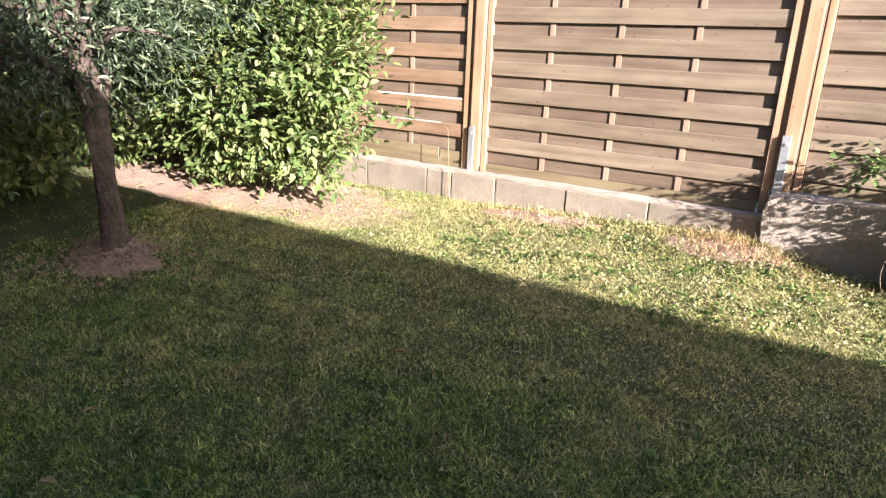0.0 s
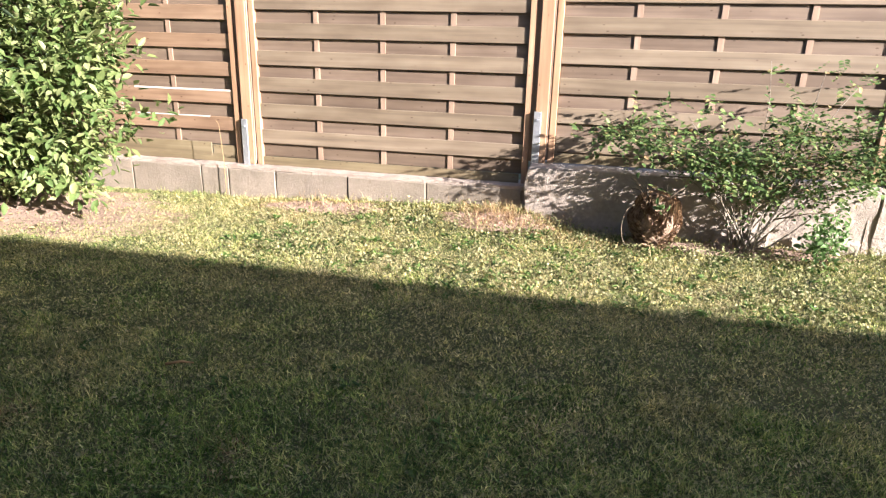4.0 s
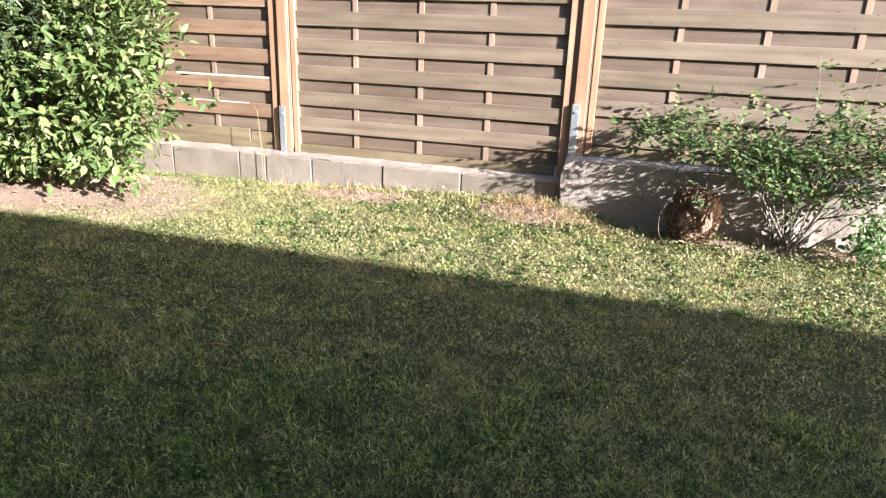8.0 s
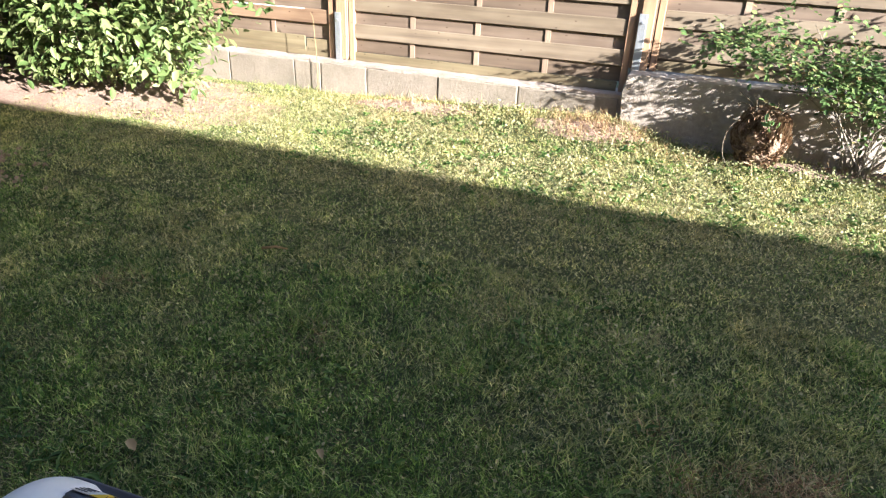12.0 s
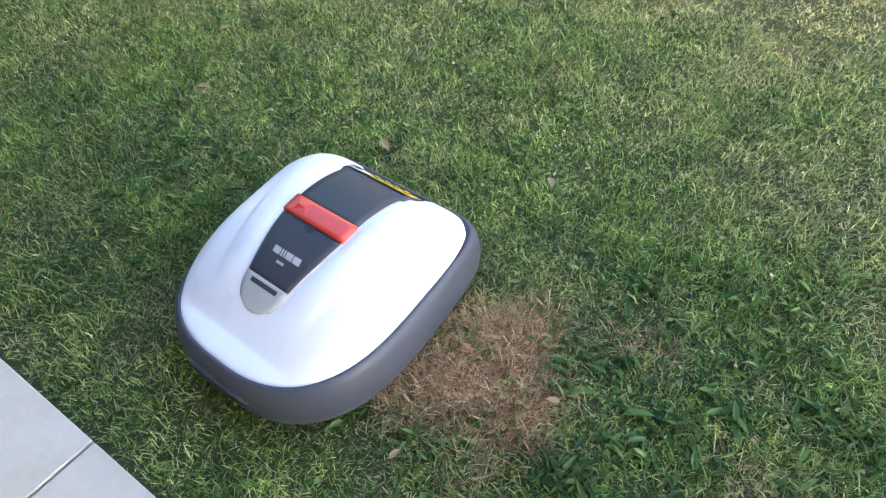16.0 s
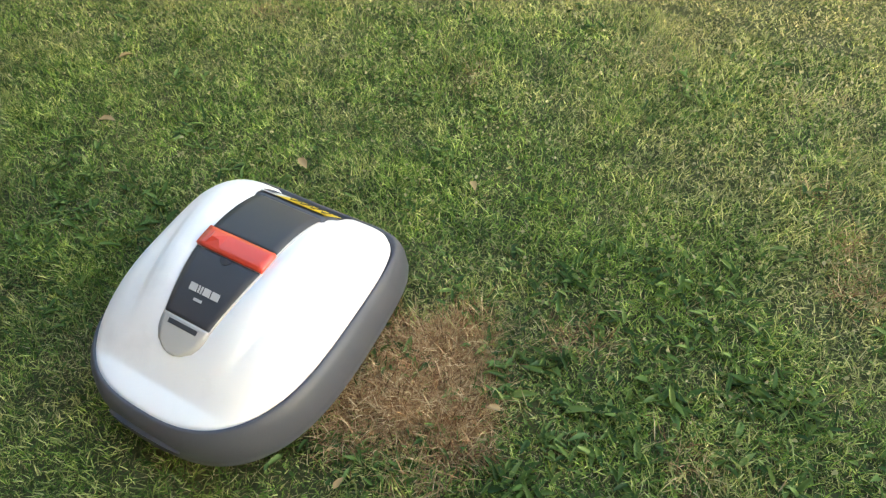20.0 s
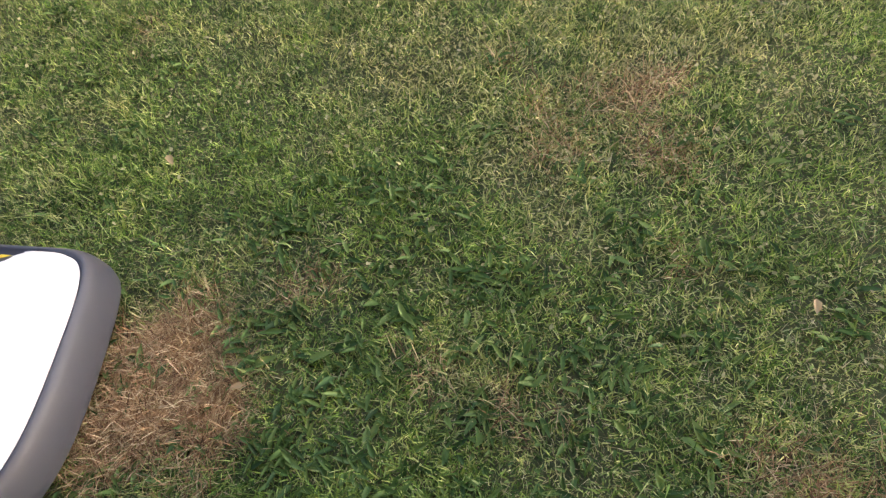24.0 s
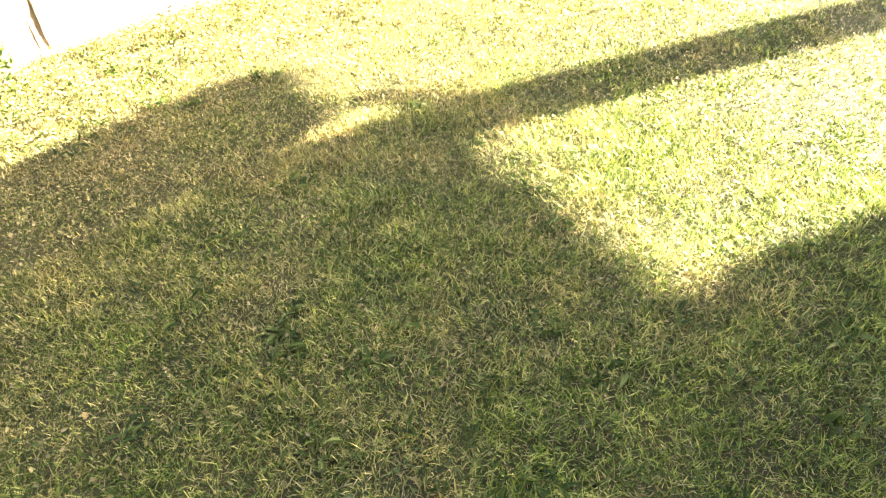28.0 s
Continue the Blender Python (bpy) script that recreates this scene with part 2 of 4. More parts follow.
M["root"] = rough_stuff("root_mass", [(0.25, (0.14, 0.085, 0.055)), (0.5, (0.33, 0.22, 0.15)), (0.78, (0.5, 0.37, 0.27))], 28, fine=110, strength=1.0, dist=0.03)
M["olive"] = foliage("olive_leaf", [(0.0, (0.022, 0.036, 0.02)), (0.5, (0.045, 0.068, 0.04)), (0.85, (0.1, 0.13, 0.08)), (1.0, (0.22, 0.26, 0.18))], 0.5, 0.15)
M["rose"] = foliage("rose_leaf", [(0.0, (0.045, 0.085, 0.028)), (0.5, (0.1, 0.165, 0.055)), (0.9, (0.2, 0.26, 0.1)), (1.0, (0.34, 0.22, 0.13))], 0.5, 0.3)
M["weed"] = foliage("weed_leaf", [(0.0, (0.035, 0.085, 0.022)), (0.5, (0.1, 0.19, 0.05)), (1.0, (0.22, 0.32, 0.1))], 0.5, 0.25)
M["herb"] = foliage("herb_leaf", [(0.0, (0.08, 0.15, 0.05)), (0.6, (0.14, 0.24, 0.09)), (1.0, (0.24, 0.33, 0.16))], 0.5, 0.25)
M["dead_leaf"] = foliage("dead_leaf", [(0.0, (0.3, 0.17, 0.08)), (0.5, (0.42, 0.29, 0.16)), (1.0, (0.55, 0.43, 0.29))], 0.7, 0.15)
M["dead_stem"] = foliage("dead_stem", [(0.0, (0.16, 0.095, 0.06)), (0.5, (0.34, 0.22, 0.145)), (1.0, (0.52, 0.39, 0.28))], 0.8, 0.15)
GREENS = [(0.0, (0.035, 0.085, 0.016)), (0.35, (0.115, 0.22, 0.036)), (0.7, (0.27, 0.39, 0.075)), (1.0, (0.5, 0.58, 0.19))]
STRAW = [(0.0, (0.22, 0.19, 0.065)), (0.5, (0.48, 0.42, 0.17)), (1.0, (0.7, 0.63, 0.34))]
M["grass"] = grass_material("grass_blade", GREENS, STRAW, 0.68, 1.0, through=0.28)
M["dry"] = foliage("dry_grass_blade", [(0.0, (0.08, 0.042, 0.022)), (0.35, (0.29, 0.165, 0.085)), (0.75, (0.48, 0.33, 0.19)), (1.0, (0.7, 0.58, 0.38))], 0.7, 0.15)

M["coarse"] = foliage("coarse_grass_blade", [(0.0, (0.04, 0.095, 0.02)), (0.5, (0.1, 0.19, 0.04)), (0.85, (0.21, 0.32, 0.085)), (1.0, (0.34, 0.42, 0.16))], 0.42, 0.25)
M["clipping"] = foliage("clipping_blade", [(0.0, (0.25, 0.19, 0.09)), (0.5, (0.5, 0.42, 0.24)), (1.0, (0.72, 0.64, 0.43))], 0.7, 0.25)
M["clover"] = foliage("clover_leaf", [(0.0, (0.14, 0.17, 0.065)), (0.45, (0.27, 0.275, 0.135)), (1.0, (0.46, 0.42, 0.27))], 0.6, 0.38)


def plastic(name, colour, rough, coat=0.0, grain=220.0, strength=0.05):
    m = material(name, colour, rough)
    t, n, l, b = nodes_of(m)
    f = tex_noise(n, l, grain, 3)
    dirt = tex_noise(n, l, 9.0, 5)
    c = mixed(n, l, colour, tuple(0.8 * v + 0.012 for v in colour), ramp(n, l, dirt, [(0.5, (0, 0, 0)), (0.75, (0.6, 0.6, 0.6))]))
    l.new(c, b.inputs["Base Color"])
    b.inputs["Coat Weight"].default_value = coat
    b.inputs["Coat Roughness"].default_value = 0.08
    bump(n, l, b, f, strength, 0.001)
    return m


M["shell"] = plastic("pearl_white_plastic", (0.87, 0.86, 0.85), 0.42, 0.2)
M["skirt"] = plastic("grey_plastic", (0.056, 0.061, 0.078), 0.5, 0.0, strength=0.25)
M["panel"] = plastic("anthracite_plastic", (0.036, 0.039, 0.047), 0.55, 0.0)
M["red"] = plastic("red_plastic", (0.62, 0.055, 0.03), 0.32, 0.3)
M["silver"] = plastic("silver_plastic", (0.46, 0.45, 0.43), 0.35, 0.2)
M["black"] = plastic("black_plastic", (0.012, 0.012, 0.014), 0.5)
M["yellow"] = plastic("yellow_label", (0.72, 0.5, 0.03), 0.45)
M["white_label"] = plastic("white_label", (0.62, 0.63, 0.62), 0.45)
M["rubber"] = plastic("black_rubber", (0.02, 0.02, 0.02), 0.8)


# ---- builders ----
def part(name, bm, mat, parent=None, label=""):
    """One mesh object from a bmesh or a mesh, under its thing."""
    if isinstance(bm, bmesh.types.BMesh):
        me = bpy.data.meshes.new(name)
        bm.to_mesh(me)
        bm.free()
    else:
        me = bm
    if mat and not me.materials:
        me.materials.append(mat)
    ob = new(name, me)
    if parent:
        ob.parent = parent
    if label:
        tagged(ob, label)
    return ob


def empty(name, m=None):
    ob = new(name)
    ob.empty_display_size = 0.1
    if m:
        ob.matrix_basis = m
    return ob


def box(x0, x1, y0, y1, z0, z1, bevel=0.0, wobble=0.0, cuts=0, seed=0):
    bm = bmesh.new()
    bmesh.ops.create_cube(bm, size=1.0, matrix=Matrix.Translation(((x0 + x1) / 2, (y0 + y1) / 2, (z0 + z1) / 2)) @ Matrix.Diagonal((x1 - x0, y1 - y0, z1 - z0, 1)))
    if cuts:
        bmesh.ops.subdivide_edges(bm, edges=bm.edges, cuts=cuts, use_grid_fill=True)
    if bevel:
        bmesh.ops.bevel(bm, geom=[e for e in bm.edges if e.calc_face_angle(0) > 0.5], offset=bevel, segments=1, affect='EDGES')
    if wobble:
        for v in bm.verts:
            v.co += noise.noise_vector(v.co * 7 + Vector((seed * 3.1, seed, 0))) * wobble
    return bm


def raw_mesh(name, verts, faces_flat, sizes, smooth=False):
    """A mesh straight from arrays: vertices, flat corner list, corners per face."""
    me = bpy.data.meshes.new(name)
    me.vertices.add(len(verts))
    me.vertices.foreach_set("co", np.asarray(verts, np.float32).ravel())
    me.loops.add(len(faces_flat))
    me.loops.foreach_set("vertex_index", np.asarray(faces_flat, np.int32))
    me.polygons.add(len(sizes))
    starts = np.concatenate([[0], np.cumsum(sizes)[:-1]]).astype(np.int32)
    me.polygons.foreach_set("loop_start", starts)
    if smooth:
        me.polygons.foreach_set("use_smooth", np.ones(len(sizes), bool))
    me.update(calc_edges=True)
    return me


def leaf_mesh(name, base, way, normal, length, width, fold=0.18, droop=0.15):
    """Many leaves in one mesh: six corners each, folded along the midrib."""
    base, way, normal = (np.asarray(a, float) for a in (base, way, normal))
    way /= np.linalg.norm(way, axis=1, keepdims=True) + 1e-9
    side = np.cross(way, normal)
    side /= np.linalg.norm(side, axis=1, keepdims=True) + 1e-9
    up = np.cross(side, way)
    L, W = np.asarray(length)[:, None], np.asarray(width)[:, None]
    b0 = base
    tip = base + way * L - up * L * droop
    l1, r1 = base + way * L * 0.33 + side * W * 0.5 + up * W * fold, base + way * L * 0.33 - side * W * 0.5 + up * W * fold
    l2, r2 = base + way * L * 0.7 + side * W * 0.4 + up * (W * fold - L * droop * 0.4), base + way * L * 0.7 - side * W * 0.4 + up * (W * fold - L * droop * 0.4)
    n = len(base)
    verts = np.stack([b0, r1, r2, tip, l2, l1], 1).reshape(-1, 3)
    i = np.arange(n)[:, None] * 6
    faces = np.concatenate([i + [0, 1, 2, 3], i + [0, 3, 4, 5]], 1).ravel()
    return raw_mesh(name, verts, faces, np.full(2 * n, 4))


def tube(points, radii, sides=7, rough=0.0, seed=0):
    """A tapered limb along points, closed at its ends."""
    bm = bmesh.new()
    rings = []
    pts = [Vector(p) for p in points]
    for k, (p, r) in enumerate(zip(pts, radii)):
        d = (pts[min(k + 1, len(pts) - 1)] - pts[max(k - 1, 0)]).normalized()
        a = d.cross(Vector((0.31, 0.9, 0.2))).normalized()
        b = d.cross(a)
        ring = []
        for s in range(sides):
            t = 2 * math.pi * s / sides
            rr = r * (1 + rough * noise.noise(Vector((math.cos(t) * 2 + seed, math.sin(t) * 2, k * 0.7 + seed))))
            ring.append(bm.verts.new(p + (a * math.cos(t) + b * math.sin(t)) * rr))
        rings.append(ring)
    for r0, r1 in zip(rings, rings[1:]):
        for s in range(sides):
            f = bm.faces.new((r0[s], r0[(s + 1) % sides], r1[(s + 1) % sides], r1[s]))
            f.smooth = True
    bm.faces.new(rings[0][::-1])
    bm.faces.new(rings[-1])
    return bm


def ground_z(x, y):
    """Height of the lawn: it falls from the wall to the terrace, with slight unevenness and the mound at the olive tree's foot."""
    z = 0.075 * np.clip(y + 0.1, -4.1, 0.0) + 0.008 * np.sin(1.7 * x + 0.6) * np.cos(1.3 * y) * (y > -3.7) - 0.004
    z = z + 0.055 * np.exp(-(((x + 1.05) / 0.29) ** 2 + ((y + 1.96) / 0.25) ** 2))
    rise = np.clip((x - 0.1) / 1.6, 0, 1) * np.clip((2.25 - x) / 0.35, 0, 1)
    z = z + 0.085 * rise * np.exp(-(np.minimum(y + 0.1, 0) / 0.3) ** 2)
    return z


# ---- ground ----
gx = np.concatenate([[-900, -200, -60, -20, -8], np.arange(-4.5, 8.01, 0.1), [10, 14, 20, 60, 200, 900]])
gy = np.concatenate([[-900, -200, -60, -20, -9], np.arange(-6.2, 1.01, 0.1), [4, 20, 60, 200, 900]])
X, Y = np.meshgrid(gx, gy, indexing="ij")
Z = ground_z(X, Y)
ni, nj = X.shape
idx = np.arange(ni * nj).reshape(ni, nj)
quads = np.stack([idx[:-1, :-1], idx[1:, :-1], idx[1:, 1:], idx[:-1, 1:]], -1).reshape(-1, 4)
ground = part("ground", raw_mesh("ground", np.stack([X, Y, Z], -1).reshape(-1, 3), quads.ravel(), np.full(len(quads), 4), True), M["thatch"])
tagged(ground, "lawn soil with dry thatch between the grass", "ground", kind="structure")


def soil_patch(cx, cy, rx, ry, label, seed):
    """Bare earth lying a few millimetres over the lawn, with a ragged rim."""
    bm = bmesh.new()
    rings = []
    for k in range(13):
        f = k / 12
        ring = []
        for s in range(72):
            a = 2 * math.pi * s / 72
            r = f * (1 + 0.3 * noise.noise(Vector((math.cos(a) * 2.2 + seed, math.sin(a) * 2.2, seed))) + 0.16 * noise.noise(Vector((math.cos(a) * 6 + seed, math.sin(a) * 6, seed))))
            x, y = cx + rx * r * math.cos(a), cy + ry * r * math.sin(a)
            lift = 0.014 * (1 - f ** 2) + 0.022 * noise.noise(Vector((x * 14, y * 14, seed))) * (1 - f ** 2) + 0.014 * noise.noise(Vector((x * 40, y * 40, seed))) * (1 - f) + (0.0 if k < 12 else -0.02)
            ring.append(bm.verts.new((x, y, float(ground_z(x, y)) + lift)))
        rings.append(ring)
    for r0, r1 in zip(rings, rings[1:]):
        for s in range(72):
            bm.faces.new((r0[s], r0[(s + 1) % 72], r1[(s + 1) % 72], r1[s])).smooth = True
    bmesh.ops.remove_doubles(bm, verts=rings[0], dist=0.001)
    return tagged(part("soil_patch", bm, M["soil"]), label, "soil", kind="structure")


SOIL = [(-1.72, -0.62, 1.72, 0.52, "pinkish bare earth under the laurel bush", 1.0), (-0.99, -2.0, 0.3, 0.23, "bare earth mound round the olive trunk", 2.0),
        (3.01, -0.26, 0.6, 0.1, "bare earth at the foot of the retaining wall", 3.0),
        (0.62, -0.23, 0.42, 0.11, "reddish bare earth at the foot of the block wall", 4.0), (1.72, -0.27, 0.34, 0.13, "earth heaped at the end of the block wall", 5.0)]
for row in SOIL:
    soil_patch(*row)

# ---- terrace; added house and lean-to roof behind the camera, to cast the shade ----
EDGE_Y, EDGE_S = -3.979, 0.0875


def edge_y(x):
    return EDGE_Y + EDGE_S * (x - 1.193)


turn = math.atan(EDGE_S)
TZ = 0.075 * (EDGE_Y + 0.1)      # level of the terrace
terrace = empty("terrace", pose(1.235, edge_y(1.235), TZ, 0, 0, math.degrees(turn)))
tagged(terrace, "cream ceramic tile terrace along the lawn", "terrace", kind="structure")
part("slab", box(-5.031, 6.577, -1.931, -0.004, -0.1, 0.012), M["grout"], terrace, "grey grout bed")
# unseen house added as shade caster: roof and walls laid out from shadow edges
HR = 2.35


def caster(x, y, h=HR):
    """The place at height h whose shadow falls on the lawn at x, y."""
    far = (h - 0.075 * (y + 0.1)) / math.tan(SUN_EL)
    return x + SUN_H[0] * far, y + SUN_H[1] * far


house = empty("house")
tagged(house, "unseen tan rendered house with an overhanging roof, added behind the terrace to shade the lawn", "house", kind="structure")
FX, FY = caster(4.34, -1.185)      # corner of the eaves
NX, NY = caster(4.04, -1.735)      # step in the eaves
MX0, MY0 = caster(4.06, -1.925)
RX = caster(4.4, -2.5)[0]           # side edge of the roof
WX, WY = caster(4.434, -3.136)     # corner of the house wall
PX, PY = caster(4.564, -2.078)     # post under the corner
part("fascia", box(-9.0, FX, NY, FY, HR, HR + 0.12), M["post"], house)
part("gutter_board", box(-9.0, MX0, MY0, NY - 0.002, HR, HR + 0.1), M["roof"], house)
part("roof", box(-9.0, RX, WY - 5.0, MY0 - 0.002, HR, HR + 0.12), M["roof"], house)
part("wall", box(-8.8, WX, WY - 4.8, WY, -0.32, HR - 0.002), M["render"], house)
part("roof_post", box(PX - 0.12, PX + 0.12, PY - 0.12, PY + 0.12, -0.3, HR - 0.002, 0.008), M["post"], house)
# bar added only to cast a thin strip of shadow
part("rain_pipe", tube([(PX, PY, HR - 0.06), (PX - 0.15, PY + 0.26, HR - 0.03), (PX - 0.34, PY + 0.5, HR - 0.03)], [0.05, 0.04, 0.04], 8), M["galv"], house)

# ---- low block wall and retaining wall under the fence ----
low_wall = empty("wall_low")
tagged(low_wall, "low wall of grey concrete blocks under the fence", "wall", kind="structure")
part("mortar_bed", box(-5.2, 1.87, -0.085, 0.1, -0.2, 0.19, 0, 0.004, 0), M["mortar"], low_wall, "rough pale mortar")
bm = box(-5.2, 1.86, -0.093, 0.1, 0.188, 0.207, 0, 0)
bmesh.ops.subdivide_edges(bm, edges=[e for e in bm.edges if abs(e.verts[0].co.x - e.verts[1].co.x) > 1], cuts=140)
for v in bm.verts:
    v.co.z += 0.01 * noise.noise(v.co * 9)
    v.co.y += 0.012 * noise.noise(v.co * 6 + Vector((5, 0, 0))) if v.co.y < 0 else 0
part("mortar_top", bm, M["mortar"], low_wall, "crumbled pale mortar on the blocks")
JOINTS = [-5.1, -4.6, -4.08, -3.57, -3.05, -2.54, -2.03, -1.52, -0.809, -0.284, -0.084, 0.251, 0.746, 1.255, 1.84]
for k, (a, b) in enumerate(zip(JOINTS, JOINTS[1:])):
    part("block", box(a + 0.003, b - 0.003, -0.1 - 0.006 * noise.noise(Vector((k * 3.3, 0, 0))), 0.09, -0.12, 0.187, 0.005, 0.004, 4, k), M["block"], low_wall)
part("wall_retaining", box(1.865, 3.673, -0.16, 0.12, -0.2, 0.335, 0.005, 0.02, 16), M["concrete"])
part("wall_section", box(3.679, 9.0, -0.162, 0.12, -0.2, 0.335, 0.005, 0.02, 16, 5), M["concrete"], bpy.data.objects["wall_retaining"])
part("joint", box(3.64, 3.715, -0.1575, 0.11, -0.2, 0.33), M["mortar"], bpy.data.objects["wall_retaining"], "mortar joint")
tagged(bpy.data.objects["wall_retaining"], "taller rough concrete retaining wall under the fence", "wall", kind="structure")
for k, (a, b) in enumerate([(2.9, 3.2), (3.3, 3.62)]):
    f = part("footing_block", box(a, b, -0.2, -0.15, -0.1, 0.06, 0.012, 0.035, 5, k + 40), M["concrete"], bpy.data.objects["wall_retaining"], "pale footing block")


# added wall: blocks the western sky to darken the lawn's left side
tagged(part("wall_west", box(-5.4, -5.2, -6.0, 0.1, -0.35, 2.0), M["render"]), "plain rendered wall added to close the lawn and block the western sky", "wall", kind="structure")

# ---- fence ----
def fence_panel(x0, x1, bottom, first, pitch, red, label, split=0.0):
    """A panel of woven look: front slats, recessed back slats, three battens, two stiles."""
    root = empty("wooden_fence", pose(x0, 0, bottom))
    w = x1 - x0
    top = 1.8
    for sx in (0.0, w - 0.036):
        part("stile", box(sx, sx + 0.036, -0.012, 0.036, 0.0, top, 0.003), M["post"], root)
    part("bottom_rail", box(0.036, w - 0.05, -0.001, 0.012, 0.0, 0.055, 0.002), M["slat_moss"], root)
    part("top_rail", box(0.036, w - 0.05, -0.001, 0.012, top - 0.05, top, 0.002), M["slat"], root)
    n = int((top - first) / pitch)
    for k in range(n):
        z = first + k * pitch
        if z + 0.09 > top - 0.04:
            continue
        tilt = 0.003 * math.sin(k * 5.1 + x0)
        if split and k == 0:
            part("slat", box(0.036, split - 0.004, -0.003, 0.0075, z, z + 0.089, 0.0025), M["slat_moss"], root, "split slat")
            part("slat", box(split + 0.004, w - 0.05, -0.001, 0.0095, z - 0.012, z + 0.074, 0.0025), M["slat_moss"], root, "split slat")
            continue
        bmx = box(0.037, w - 0.038, -0.001, 0.0095, z, z + 0.089, 0.0025)
        # pale strips painted on where slat edges catch the sun
        if split and k in (1, 2):
            part("bare_edge", box(1.0, w - 0.055 if k == 2 else 1.55, -0.0045, -0.0015, z + (0.08 if k == 2 else 0.084), z + 0.0905), M["lit_edge_wood"], root, "pale strip painted as the slat's sunlit edge")
        for v in bmx.verts:
            v.co.z += tilt * (v.co.x / w - 0.5)
            v.co.y += 0.002 * math.sin(v.co.x * 2 + k)
        part("slat", bmx, M["slat_red"] if k in red else M["slat"], root)
    for k in range(-1, n):
        z = first + k * pitch + 0.076
        z0, z1 = max(z, 0.01), min(z + 0.1, top - 0.02)
        if z1 - z0 > 0.03:
            part("back_slat", box(0.037, w - 0.038, 0.0175, 0.0275, z0, z1, 0.002), M["slat_back"], root)
    for bx in (0.436, 0.862, 1.29):
        part("batten", box(bx - 0.016, bx + 0.016, 0.0098, 0.0172, 0.01, top - 0.01, 0.001), M["batten"], root)
    tagged(root, label, "fence", "fence panels")
    return root


PLAIN = "weathered wooden lamella fence panel standing on the block wall"
fence_panel(0.085, 1.852, 0.207, 0.142, 0.1635, (), PLAIN)
fence_panel(1.965, 3.7, 0.345, 0.066, 0.1635, (), "weathered wooden lamella fence panel behind the rose shrub")
fence_panel(-1.795, -0.028, 0.207, 0.036, 0.172, (1, 2, 3, 4, 5, 6), "reddish wooden lamella fence panel behind the laurel bush", 1.545)
fence_panel(-3.67, -1.905, 0.207, 0.142, 0.1635, (), PLAIN)
fence_panel(-5.2, -3.78, 0.207, 0.142, 0.1635, (), PLAIN)
fence_panel(3.845, 5.58, 0.345, 0.066, 0.1635, (), PLAIN)
fence_panel(5.725, 7.46, 0.345, 0.066, 0.1635, (), PLAIN)


def fence_post(x, z0, zb):
    """A planed post held in a galvanised shoe bolted to the wall."""
    root = empty("fence_post", pose(x, 0, 0))
    part("post", box(0.0, 0.072, -0.026, 0.02, z0 + 0.004, 2.06, 0.004), M["post"], root)
    part("filler_strip", box(-0.03, -0.0005, 0.002, 0.02, z0 + 0.006, 2.04), M["post"], root)
    part("back_board", box(-0.16, 0.13, 0.04, 0.055, z0 + 0.01, 2.04), M["slat_back"], root)
    part("seam_strip", box(0.074, 0.079, -0.02, 0.02, z0 + 0.03, 2.02), M["batten"], root)
    shoe = bmesh.new()
    for a in (box(-0.006, 0.036, -0.034, -0.0275, z0 - 0.004, zb + 0.0, 0.002), box(-0.008, -0.001, -0.0275, 0.01, z0 - 0.004, zb, 0.002), box(-0.008, 0.06, -0.034, 0.03, z0 - 0.004, z0 + 0.002)):
        me = bpy.data.meshes.new("shoe_piece")
        a.to_mesh(me)
        a.free()
        shoe.from_mesh(me)
        bpy.data.meshes.remove(me)
    sh = part("post_shoe", shoe, M["galv"], root, "galvanised steel post shoe")
    bm = bmesh.new()
    bmesh.ops.create_cone(bm, cap_ends=True, segments=6, radius1=0.008, radius2=0.008, depth=0.008, matrix=Matrix.Translation((0.016, -0.037, zb - 0.045)) @ Matrix.Rotation(math.pi / 2, 4, 'X'))
    part("bolt", bm, M["galv"], sh)
    tagged(root, "orange-brown planed wooden fence post in a galvanised shoe", "fence post", "fence posts")


for x, z0, zb in ((0.0, 0.205, 0.5), (1.88, 0.338, 0.636), (3.75, 0.338, 0.636), (-1.88, 0.205, 0.5), (-3.76, 0.205, 0.5), (5.63, 0.338, 0.636), (7.5, 0.338, 0.636)):
    fence_post(x, z0, zb)


# ---- robot mower ----
def outline(t, a=0.317, b=0.271):
    """Plan of the mower: blunt at the rear, rounder at the front."""
    c, s = math.cos(t), math.sin(t)
    a = 0.307 if c > 0 else a
    n = 2.6 if c > 0 else 9.0
    r = (abs(c / a) ** n + abs(s / b) ** n) ** (-1 / n)
    x, y = r * c, r * s
    return x, y * (1 - 0.11 * max(0.0, -x / a) ** 1.5)


def panel_half(x):
    """Half width of the dark centre panel: it narrows to a rounded nose."""
    if x < -0.02:
        return 0.0825 + 0.0255 * (-0.02 - x)
    if x < 0.118:
        return 0.0825 - 0.0255 * ((x + 0.02) / 0.138) ** 1.2
    return 0.057 * math.sqrt(max(0.0, 1 - ((x - 0.118) / 0.06) ** 2.3))


def top_z(x):
    """Height along the middle: highest behind the handle."""
    if x > -0.07:
        return max(0.165, 0.262 - 0.983 * (x + 0.07) ** 1.916)
    return max(0.17, 0.262 - 2.3 * (-0.07 - x) ** 2.2)


